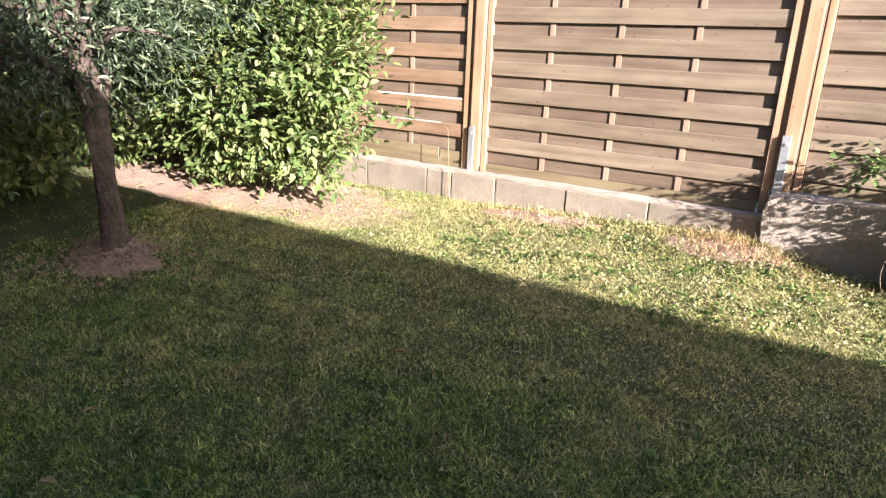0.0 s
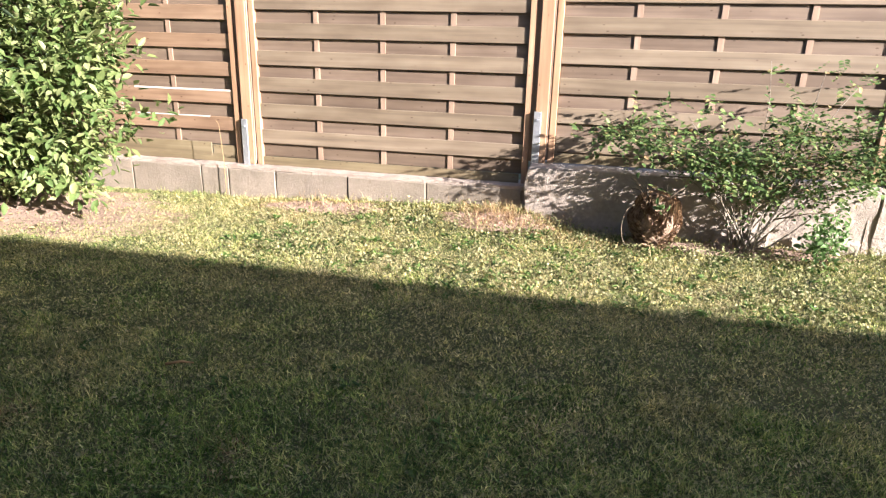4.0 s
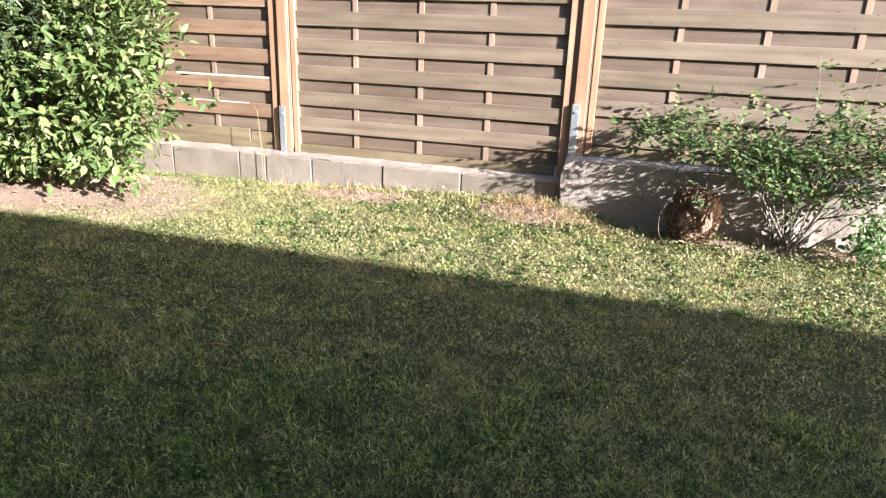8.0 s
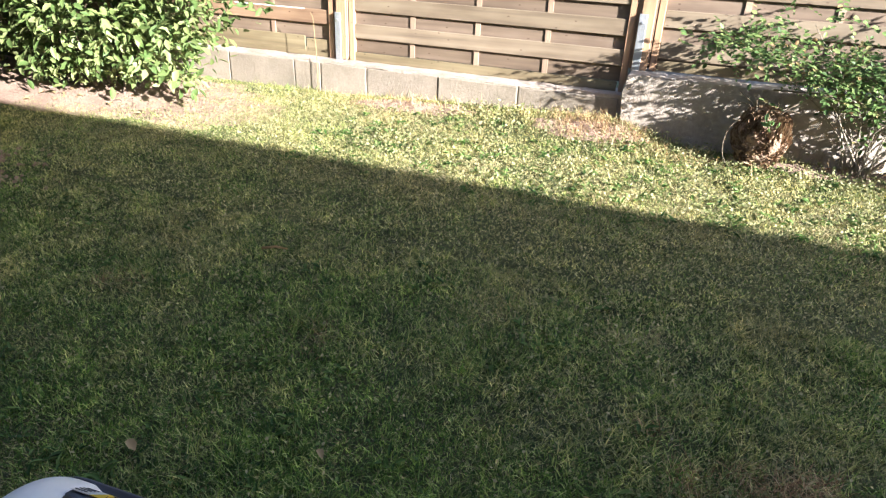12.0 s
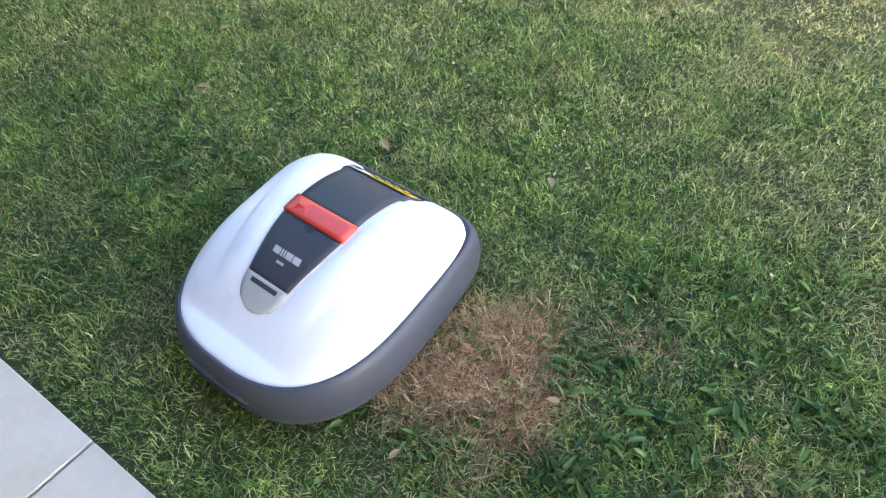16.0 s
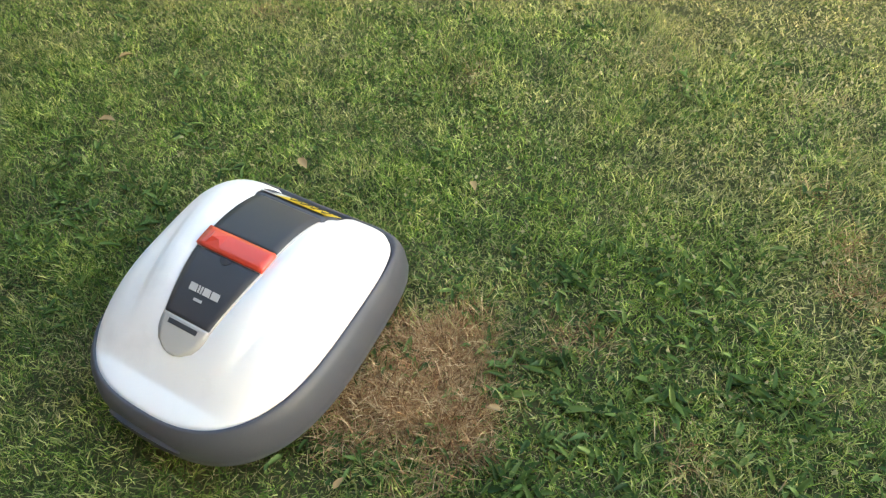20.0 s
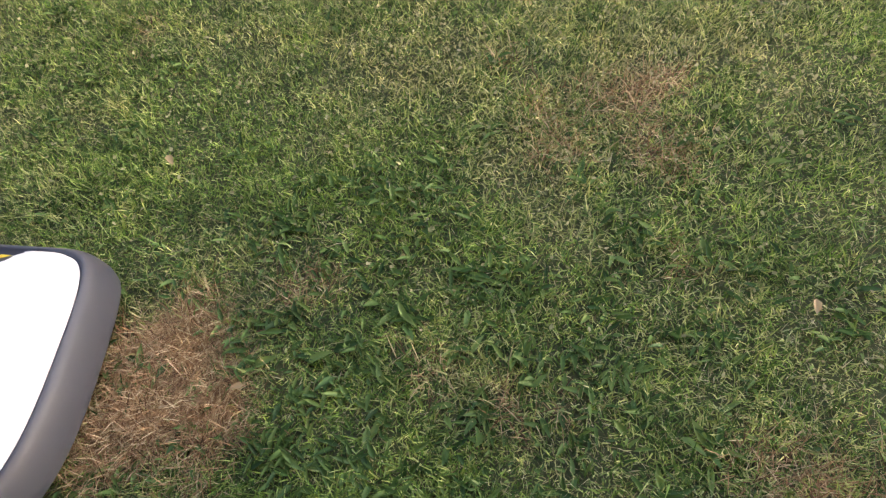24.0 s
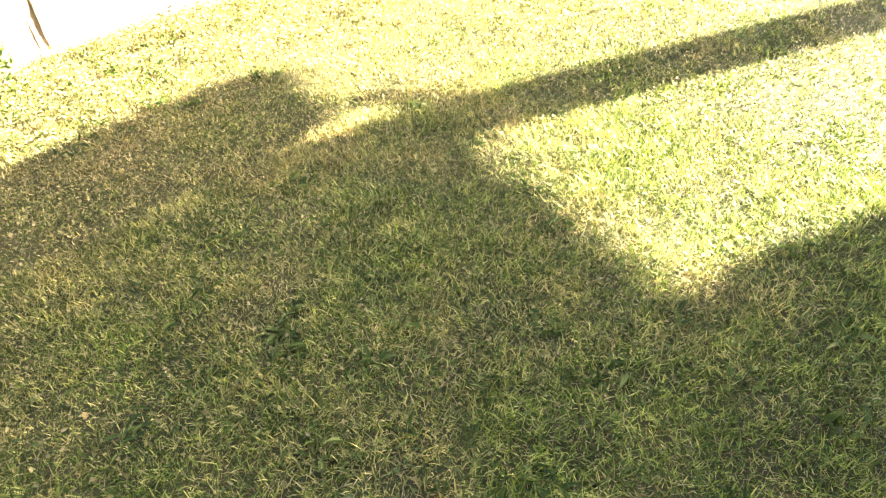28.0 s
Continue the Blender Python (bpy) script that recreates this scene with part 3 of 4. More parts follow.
def shell_z(x, y, s):
    """Height of the white cover; s runs from 0 in the middle to 1 at the rim."""
    back = max(0.0, -x / 0.3)
    z = 0.15 + (top_z(x) - 0.15) * max(0.0, 1 - s ** (4.6 + 9.0 * back ** 2)) ** (0.52 - 0.14 * min(1.0, back))
    pw = panel_half(x)
    e = (abs(y) - pw - 0.012) / 0.024
    z += 0.006 * (1 / (1 + math.exp(max(-30, min(30, -4 * e))))) * min(1.0, 2.5 * (1 - s)) * (1 if x < 0.0 else max(0.0, 1 - x / 0.2))
    # the scooped flank on both sides, with a crease along its upper edge
    u = (x - 0.02) / 0.17
    if abs(u) < 1:
        yc = 0.142 - 0.17 * x
        d = abs(y) - yc
        z -= 0.009 * (1 - u * u) ** 1.3 * (math.exp(-(max(0.0, d - 0.02) / 0.05) ** 2) * min(1.0, 0.25 + d / 0.022) if d > 0 else 0.25 * math.exp(-(d / 0.012) ** 2))
    # the cover is cut down between its rear wings for the dark apron
    if x < -0.2:
        w = min(1.0, max(0.0, (0.108 - abs(y)) / 0.012))
        z = z * (1 - w) + w * min(z, 0.232 - 0.1 * (max(0.0, -0.206 - x) / 0.076) ** 1.45)
    return z


def rim_inset(x):
    """How far the white cover stays inside the skirt: more at the rear."""
    return 0.027 + 0.008 * min(1.0, max(0.0, (-x - 0.18) / 0.12))


def ring_solid(levels, seg=112, cap_top=True, cap_bottom=True):
    bm = bmesh.new()
    rings = []
    for inset, z in levels:
        ring = []
        for k in range(seg):
            t = 2 * math.pi * k / seg
            x, y = outline(t)
            f = 1 - inset / math.hypot(x, y)
            ring.append(bm.verts.new((x * f, y * f, z)))
        rings.append(ring)
    for r0, r1 in zip(rings, rings[1:]):
        for k in range(seg):
            bm.faces.new((r0[k], r0[(k + 1) % seg], r1[(k + 1) % seg], r1[k])).smooth = True
    if cap_bottom:
        bm.faces.new(rings[0][::-1])
    if cap_top:
        bm.faces.new(rings[-1])
    return bm


MX, MY, MH = 1.354, -3.444, -86.8
mower = empty("robot_mower", pose(MX, MY, 0.075 * (MY + 0.1), math.degrees(math.atan(0.075)), 0, 0) @ pose(0, 0, 0, 0, 0, MH))
tagged(mower, "white and grey robot mower with red handle on the lawn", "robot mower")
part("skirt", ring_solid([(0.034, 0.024), (0.016, 0.026), (0.004, 0.042), (0.0, 0.072), (0.002, 0.105), (0.009, 0.134), (0.019, 0.151), (0.0255, 0.1535), (0.028, 0.149), (0.06, 0.146)]), M["skirt"], mower, "grey plastic skirt and bumper")
SEG, RNG = 208, 60
bm = bmesh.new()
rows = []
for j in range(RNG + 1):
    s = (j / RNG) ** 0.75
    ring = []
    for k in range(SEG):
        x, y = outline(2 * math.pi * k / SEG)
        f = (1 - rim_inset(x) / math.hypot(x, y)) * s
        ring.append(bm.verts.new((x * f, y * f, shell_z(x * f, y * f, s))))
    rows.append(ring)
for r0, r1 in zip(rows, rows[1:]):
    for k in range(SEG):
        bm.faces.new((r0[k], r1[k], r1[(k + 1) % SEG], r0[(k + 1) % SEG])).smooth = True
bmesh.ops.remove_doubles(bm, verts=rows[0], dist=0.0005)
part("cover", bm, M["shell"], mower, "pearl white domed cover")


def rim_s(x, y):
    t = math.atan2(y, x)
    ox, oy = outline(t)
    return min(1.0, math.hypot(x, y) / (math.hypot(ox, oy) - rim_inset(ox)))


def strip(name, x0, x1, inner, lift, mat, parent, nx=26, ny=10, label="", thick=0.012):
    """A piece of the centre panel that follows the cover, with a rim of its own."""
    bmx = bmesh.new()
    grid = []
    for i in range(nx + 1):
        x = x0 + (x1 - x0) * i / nx
        h = max(0.0008, panel_half(x) - inner)
        row = []
        for j in range(ny + 1):
            y = h * (2 * j / ny - 1)
            row.append(bmx.verts.new((x, y, shell_z(x, y, rim_s(x, y)) + lift - (0.0012 if j in (0, ny) or i in (0, nx) else 0))))
        grid.append(row)
    for i in range(nx):
        for j in range(ny):
            bmx.faces.new((grid[i][j], grid[i + 1][j], grid[i + 1][j + 1], grid[i][j + 1])).smooth = True
    ext = bmesh.ops.extrude_face_region(bmx, geom=bmx.faces[:])
    low = [v for v in ext["geom"] if isinstance(v, bmesh.types.BMVert)]
    for v in low:
        v.co.z -= thick
    bmesh.ops.recalc_face_normals(bmx, faces=bmx.faces)
    return part(name, bmx, mat, parent, label)


lid = strip("rear_lid", -0.204, -0.068, 0.002, 0.007, M["panel"], mower, label="anthracite rear lid")
front_panel = strip("centre_panel", -0.018, 0.1165, 0.0015, 0.0055, M["panel"], mower, label="anthracite centre panel")
nose = strip("nose_badge", 0.1185, 0.1775, 0.0015, 0.0055, M["silver"], mower, label="silver badge plate")
strip("panel_trim", -0.206, 0.1778, -0.003, 0.002, M["silver"], mower, label="thin silver trim round the panel")
handle = strip("stop_handle", -0.066, -0.02, -0.001, 0.012, M["red"], mower, 6, 12, "red stop handle", 0.02)


def on_shell(name, pts, lift, mat, parent, label="", thick=0.0012):
    """A thin flat piece of given outline lying on the centre panel."""
    bmx = bmesh.new()
    vs = [bmx.verts.new((x, y, shell_z(x, y, rim_s(x, y)) + lift)) for x, y in pts]
    bmx.faces.new(vs)
    ext = bmesh.ops.extrude_face_region(bmx, geom=bmx.faces[:])
    for v in ext["geom"]:
        if isinstance(v, bmesh.types.BMVert):
            v.co.z += thick
    bmesh.ops.recalc_face_normals(bmx, faces=bmx.faces)
    return part(name, bmx, mat, parent, label)


def wedge(x0, x1, y0, y1, lift, rise):
    """A small raised facet on the handle."""
    bmx = bmesh.new()
    def at(x, y, up):
        return bmx.verts.new((x, y, shell_z(x, y, rim_s(x, y)) + lift + up))
    a, b, c, d = at(x0, y0, 0), at(x1, y0, 0), at(x1, y1, 0), at(x0, y1, 0)
    e, g = at((x0 + x1) / 2, y0 * 0.8 + y1 * 0.2, rise), at((x0 + x1) / 2, y0 * 0.35 + y1 * 0.65, rise * 0.5)
    for f in ((a, b, e), (b, c, g, e), (c, d, g), (d, a, e, g), (d, c, b, a)):
        bmx.faces.new(f)
    return bmx


part("grip_ridge", wedge(-0.06, -0.024, -0.066, -0.026, 0.0115, 0.006), M["red"], handle, "raised red grip facet")


def disc(cx, cy, r, n=16, a0=0.0, a1=2 * math.pi):
    return [(cx + r * math.cos(a0 + (a1 - a0) * k / n), cy + r * math.sin(a0 + (a1 - a0) * k / n)) for k in range(n if a1 - a0 > 6 else n + 1)]


on_shell("finger_recess", disc(-0.0165, 0.0, 0.015, 12, -math.pi / 2, math.pi / 2), 0.0058, M["black"], front_panel, "black finger recess")
# the maker's marks as plain bars
for k, (y0, y1) in enumerate(((-0.036, -0.018), (-0.015, -0.011), (-0.008, -0.004), (-0.001, 0.016), (0.019, 0.038))):
    on_shell("mark_bar", [(0.052, y0), (0.066, y0 + 0.003), (0.066, y1 + 0.003), (0.052, y1)], 0.0058, M["silver"], front_panel, "silver mark bar")
on_shell("mark_bar", [(0.076, -0.01), (0.081, -0.01), (0.081, 0.01), (0.076, 0.01)], 0.0058, M["silver"], front_panel, "small silver mark bar")
on_shell("mark_bar", [(0.1255, -0.036), (0.134, -0.036), (0.134, 0.036), (0.1255, 0.036)], 0.0058, M["panel"], nose, "dark mark bar")
# rear apron with its warning stickers
apron = bmesh.new()
A = []
for i in range(9):
    f = i / 8
    x = -0.206 - 0.076 * f
    row = []
    for j in range(13):
        y = (0.091 + 0.008 * f) * (j / 6 - 1)
        row.append(apron.verts.new((x, y, 0.2395 - 0.1 * f ** 1.45)))
    A.append(row)
for i in range(8):
    for j in range(12):
        apron.faces.new((A[i][j], A[i][j + 1], A[i + 1][j + 1], A[i + 1][j])).smooth = True
ext = bmesh.ops.extrude_face_region(apron, geom=apron.faces[:])
for v in ext["geom"]:
    if isinstance(v, bmesh.types.BMVert):
        v.co.x += 0.02
        v.co.z -= 0.004
bmesh.ops.recalc_face_normals(apron, faces=apron.faces)
apron_ob = part("rear_apron", apron, M["skirt"], mower, "grey rear apron")
ZA = 0.2395


def on_apron(name, f0, f1, y0, y1, mat, lift, parent, label="", tri=False):
    bmx = bmesh.new()
    def at(f, y, up):
        return (-0.206 - 0.076 * f - 0.7 * up, y, ZA - 0.1 * f ** 1.45 + up)
    pts = [(f1, y0), (f1, y1), (f0, (y0 + y1) / 2)] if tri else [(f0, y0), (f1, y0), (f1, y1), (f0, y1)]
    lo = [bmx.verts.new(at(f, y, lift - 0.001)) for f, y in pts]
    hi = [bmx.verts.new(at(f, y, lift)) for f, y in pts]
    bmx.faces.new(hi)
    bmx.faces.new(lo[::-1])
    for k in range(len(pts)):
        bmx.faces.new((lo[k], lo[(k + 1) % len(pts)], hi[(k + 1) % len(pts)], hi[k]))
    bmesh.ops.recalc_face_normals(bmx, faces=bmx.faces)
    return part(name, bmx, mat, parent, label)


sticker = on_apron("warning_sticker", 0.1, 0.62, -0.045, 0.09, M["yellow"], 0.004, apron_ob, "yellow warning sticker with black triangles")
for k in range(4):
    y = 0.073 - k * 0.028
    on_apron("warning_triangle", 0.14, 0.34, y - 0.012, y + 0.012, M["black"], 0.0052, apron_ob, tri=True)
    on_apron("triangle_field", 0.2, 0.32, y - 0.0065, y + 0.0065, M["yellow"], 0.006, apron_ob, tri=True)
    on_apron("sign_bar", 0.42, 0.54, y - 0.006, y + 0.005, M["black"], 0.0052, apron_ob)
on_apron("info_sticker", 0.1, 0.62, -0.09, -0.048, M["white_label"], 0.004, apron_ob, "white information sticker with grey bars")
for k in range(4):
    on_apron("text_bar", 0.16 + 0.1 * k, 0.19 + 0.1 * k, -0.085, -0.056, M["skirt"], 0.0052, apron_ob)
# slot in the front bumper, with a lip round it
def bumper_piece(name, reach, z0, half, proud, mat, label):
    bmx = bmesh.new()
    cols = []
    for k in range(33):
        x, y = outline(reach * (k / 16 - 1))
        h = half * max(0.12, 1 - abs(k / 16 - 1) ** 4)
        cols.append([bmx.verts.new((x + d, y, z0 + v)) for d, v in ((proud, -h), (proud, h), (-0.03, h), (-0.03, -h))])
    for c0, c1 in zip(cols, cols[1:]):
        for i in range(4):
            bmx.faces.new((c0[i], c1[i], c1[(i + 1) % 4], c0[(i + 1) % 4]))
    bmx.faces.new(cols[0])
    bmx.faces.new(cols[-1][::-1])
    bmesh.ops.recalc_face_normals(bmx, faces=bmx.faces)
    return part(name, bmx, mat, mower, label)


bumper_piece("slot_lip", 0.3, 0.094, 0.02, 0.003, M["skirt"], "raised grey lip of the bumper slot")
bumper_piece("bumper_slot", 0.27, 0.096, 0.014, 0.0042, M["black"], "black slot in the front bumper")
for sx, sy, r, w in ((-0.15, 0.17, 0.08, 0.05), (-0.15, -0.17, 0.08, 0.05), (0.2, 0.1, 0.045, 0.03), (0.2, -0.1, 0.045, 0.03)):
    bm = bmesh.new()
    bmesh.ops.create_cone(bm, cap_ends=True, segments=24, radius1=r, radius2=r, depth=w, matrix=Matrix.Translation((sx, sy, r)) @ Matrix.Rotation(math.pi / 2, 4, 'X'))
    part("wheel", bm, M["rubber"], mower, "black rubber wheel")


# ---- plants ----
rng = np.random.default_rng(7)


def unit(n):
    v = rng.normal(size=(n, 3))
    return v / np.linalg.norm(v, axis=1, keepdims=True)


def crown_points(n, centre, radii, clumps, spread, hollow=0.55):
    """Points in many small clumps over a lumpy crown, denser at the outside."""
    d = unit(clumps)
    r = hollow + (1 - hollow) * rng.random(clumps) ** 0.5
    lump = 1 + 0.07 * np.sin(d[:, 0] * 5 + 1) * np.cos(d[:, 2] * 6) + 0.1 * rng.normal(size=clumps)
    c = np.array(centre) + d * (r * lump)[:, None] * np.array(radii)
    pick = rng.integers(0, clumps, n)
    p = c[pick] + rng.normal(size=(n, 3)) * spread
    return p, c


def laurel_bush(centre, radii, n, foot, label):
    root = empty("laurel_bush", pose(*foot))
    inv = -np.array(foot)
    p, c = crown_points(n, centre, radii, n // 9, 0.05)
    p = p[p[:, 2] > foot[2] + 0.06]
    out = (p - np.array(centre)) / np.array(radii)
    way = 0.7 * out / (np.linalg.norm(out, axis=1, keepdims=True) + 1e-6) + 0.75 * unit(len(p)) + np.array([0, 0, 0.25])
    nor = np.array([0, 0, 1.0]) + 0.55 * out + 0.5 * unit(len(p))
    ln = rng.uniform(0.042, 0.085, len(p))
    part("crown", leaf_mesh("laurel_crown", p + inv, way, nor, ln, ln * rng.uniform(0.4, 0.52, len(p)), 0.14, 0.14), M["laurel"], root, "glossy bright green oval leaves")
    for k in range(9):
        a = c[k * 7 % len(c)]
        b0 = Vector((rng.uniform(-0.22, 0.22), rng.uniform(-0.12, 0.12), 0.0))
        e = Vector(a + inv)
        pts = [b0 + (e - b0) * f + Vector((0.04 * math.sin(f * 5 + k), 0.03 * math.cos(f * 4 + k), 0.05 * math.sin(f * 3))) for f in (0, 0.25, 0.5, 0.75, 1)]
        part("stem", tube(pts, [0.016, 0.013, 0.01, 0.007, 0.004], 6, 0.2, k), M["twig"], root)
    for k in range(14):
        e = Vector(c[k * 13 % len(c)] + inv)
        s = Vector((rng.normal() * 0.4, -0.5 + rng.normal() * 0.3, 0.9)).normalized()
        pts = [e - s * 0.1, e + s * 0.06, e + s * 0.2 + Vector((0.02, 0, -0.01)), e + s * 0.3 + Vector((0.05, 0, -0.03))]
        part("shoot", tube(pts, [0.005, 0.004, 0.003, 0.0015], 5, 0.2, k), M["twig"], root, "pale thin shoot")
    return tagged(root, label, "bush")


laurel_bush((-1.6, -0.56, 0.85), (1.165, 0.5, 0.915), 15500, (-1.63, -0.54, -0.035), "dense green laurel bush in front of the fence")
laurel_bush((-3.05, -1.8, 0.575), (0.95, 0.56, 0.86), 9500, (-3.05, -1.8, -0.13), "shaded green laurel bush beside the fence")

laurel_bush((-3.25, -0.72, 0.85), (1.05, 0.5, 0.95), 9000, (-3.25, -0.72, -0.05), "dark laurel bush behind the olive tree")

# olive tree
olive = empty("olive_tree", pose(-1.077, -1.956, -0.1) @ Matrix.Diagonal((1.137, 1.137, 1.137, 1)))
trunk_pts = [(0.03, 0, -0.06), (0.022, 0, 0.05), (0.018, 0, 0.22), (-0.004, 0.0, 0.45), (-0.035, 0.01, 0.66), (-0.1, 0.02, 0.88), (-0.17, 0.03, 1.08)]
bm = tube(trunk_pts, [0.085, 0.058, 0.049, 0.047, 0.046, 0.042, 0.036], 16, 0.55, 3)
bmesh.ops.subdivide_edges(bm, edges=bm.edges, cuts=2, use_grid_fill=True)
for v in bm.verts:
    v.co += noise.noise_vector(Vector((v.co.x * 30, v.co.y * 30, v.co.z * 12))) * 0.011
part("trunk", bm, M["bark"], olive, "rough dark olive bark")
OC, OR = (-0.5, -0.05, 1.4), (1.25, 0.95, 0.8)
p, c = crown_points(38000, OC, OR, 1200, 0.075, 0.3)
keep = (p[:, 2] > 0.62 + 0.1 * np.abs(p[:, 0] + 0.1)) & (p[:, 0] < 0.78) & ((p[:, 0] < 0.1) | (rng.random(len(p)) < 0.28))
p = p[keep]
way = 0.5 * (p - np.array(OC)) + 0.65 * unit(len(p)) - np.array([0, 0, 0.15])
ln = rng.uniform(0.038, 0.066, len(p))
part("crown", leaf_mesh("olive_crown", p, way, unit(len(p)) + np.array([0, 0, 0.6]), ln, ln * 0.2, 0.1, 0.1), M["olive"], olive, "narrow grey-green olive leaves")
for k in range(16):
    e = Vector(c[k * 31 % len(c)])
    b0 = Vector(trunk_pts[4 + k % 3])
    pts = [b0 + (e - b0) * f + Vector((0.05 * math.sin(f * 4 + k), 0.05 * math.cos(f * 5 + k), 0.07 * math.sin(f * math.pi))) for f in (0, 0.2, 0.4, 0.6, 0.8, 1)]
    part("limb", tube(pts, [0.026, 0.02, 0.015, 0.011, 0.007, 0.003], 6, 0.2, k), M["bark"], olive)
tagged(olive, "olive tree with a leaning rough trunk on the lawn", "tree")

# loose clods of earth round the trunk
cv, cf = [], []
for k in range(420):
    a, r = rng.uniform(0, 2 * math.pi), 0.07 + 0.2 * abs(rng.normal()) ** 0.8
    u, v, s = -1.01 + 1.13 * r * math.cos(a), -1.98 + 0.9 * r * math.sin(a), rng.uniform(0.006, 0.024)
    o = np.array([(1, 0, 0), (0, 1, 0), (-1, 0, 0), (0, -1, 0), (0, 0, 0.8), (0, 0, -0.8)]) * rng.uniform(0.6, 1.2, (6, 1)) * s + np.array([u, v, float(ground_z(u, v)) + 0.02 * math.exp(-(r / 0.15) ** 2) + 0.3 * s])
    m = len(cv)
    cv += list(o)
    for i in range(4):
        cf += [m + i, m + (i + 1) % 4, m + 4, m + (i + 1) % 4, m + i, m + 5]
tagged(part("earth_clods", raw_mesh("earth_clods", np.array(cv), np.array(cf), np.full(len(cf) // 3, 3)), M["soil"]), "crumbled earth clods at the foot of the trunk", "earth", kind="stuff")

# rose shrub: bare stems fanning out of one foot under a wide leafy mass
rose = empty("rose_shrub", pose(3.05, -0.27, -0.014))
# leafy boughs: centre x and z, half width and height, sprigs
BOUGHS = ((-0.74, 0.56, 0.1, 0.05, 30), (-0.6, 0.6, 0.1, 0.06, 40), (-0.46, 0.55, 0.1, 0.07, 54), (-0.28, 0.5, 0.1, 0.1, 74), (-0.14, 0.46, 0.1, 0.09, 70), (-0.04, 0.33, 0.1, 0.07, 52), (0.06, 0.5, 0.1, 0.1, 72),
          (0.1, 0.68, 0.07, 0.08, 34), (0.18, 0.38, 0.1, 0.08, 58), (0.28, 0.54, 0.1, 0.1, 66), (0.4, 0.44, 0.1, 0.1, 58), (0.44, 0.64, 0.09, 0.08, 34), (0.54, 0.52, 0.1, 0.1, 52), (0.68, 0.58, 0.1, 0.1, 44), (0.82, 0.56, 0.1, 0.09, 34),
          (0.0, 0.95, 0.03, 0.05, 2), (0.26, 0.93, 0.05, 0.04, 4), (-0.34, 0.74, 0.05, 0.05, 6), (0.42, 0.86, 0.05, 0.05, 7))
sprays = []
for k, (bx, bz, hw, hh, many) in enumerate(BOUGHS):
    by = 0.07 * rng.normal()
    for j in range(2 if many > 60 else 1):
        e = Vector((bx + 0.5 * hw * rng.normal(), by + 0.04 * rng.normal(), bz + 0.4 * hh * rng.normal()))
        b0 = Vector((rng.uniform(-0.05, 0.05), rng.uniform(-0.04, 0.04), 0))
        bend = 0.13 * min(1.0, abs(e.x) / 0.5)
        pts = []
        for f in (0, 0.17, 0.34, 0.5, 0.67, 0.84, 1):
            pts.append(b0 * (1 - f) + Vector((e.x * f, e.y * f, e.z * f + bend * math.sin(f * math.pi) * 0.9)) + Vector((0.02 * math.sin(7 * f + k + 3 * j), 0.02 * math.cos(5 * f + k), 0.012 * math.sin(9 * f + 2 * k))))
        part("stem", tube(pts, [0.0046, 0.004, 0.0034, 0.0028, 0.0022, 0.0017, 0.0011], 5, 0.25, k), M["cane"], rose)
    sprays += [Vector((bx + 0.75 * hw * rng.normal(), by + 0.09 * rng.normal(), bz + 0.7 * hh * rng.normal())) for _ in range(many)]
base, ways, nors, lens = [], [], [], []
for q in sprays:
    w0 = Vector(unit(1)[0]) + Vector((0, -0.4, 0.1))
    w0.normalize()
    side = w0.cross(Vector((0, 0, 1))).normalized()
    size = rng.uniform(0.018, 0.036)
    for m in range(7):
        base.append(q + w0 * 0.6 * size * m)
        ways.append(w0 * 0.6 + side * (0 if m == 6 else (0.9 if m % 2 else -0.9)))
        nors.append(Vector((0, -0.35, 1)) + Vector(unit(1)[0]) * 0.5)
        lens.append(size * rng.uniform(0.85, 1.15))
lens = np.array(lens)
part("crown", leaf_mesh("rose_crown", np.array(base), np.array(ways), np.array(nors), lens, lens * 0.62, 0.15, 0.1), M["rose"], rose, "small glossy rose leaves")
# dry canes and faded tips
for k, (x0, z0, x1, z1) in enumerate(((-0.47, 0.385, -0.05, 0.36), (0.1, 0.2, 0.4, 0.26))):
    part("dry_cane", tube([(x0, -0.06, z0), ((x0 + x1) / 2, -0.08, (z0 + z1) / 2 + 0.02), (x1, -0.05, z1)], [0.0045, 0.004, 0.003], 6, 0.25, 60 + k), M["twig"], rose, "pale dry cane")
tagged(rose, "sprawling rose shrub against the retaining wall", "shrub")

# low herb by the wall
herb = empty("herb_clump", pose(3.38, -0.4, -0.023))
n = 380
p = rng.normal(size=(n, 3)) * np.array([0.05, 0.06, 0.06]) + np.array([0, 0, 0.14])
p[:, 2] = np.abs(p[:, 2])
ln = rng.uniform(0.02, 0.04, n)
part("leaves", leaf_mesh("herb_leaves", p, unit(n) + np.array([0, 0, 0.3]), unit(n) + np.array([0, 0, 1]), ln, ln * 0.6), M["herb"], herb)
for k in range(8):
    e = Vector(p[k * 11])
    part("stem", tube([(0.02 * (k % 3 - 1), 0, -0.01), e * 0.5, e], [0.003, 0.002, 0.001], 4), M["twig"], herb)
tagged(herb, "low pale green herb clump beside the wall", "plant")

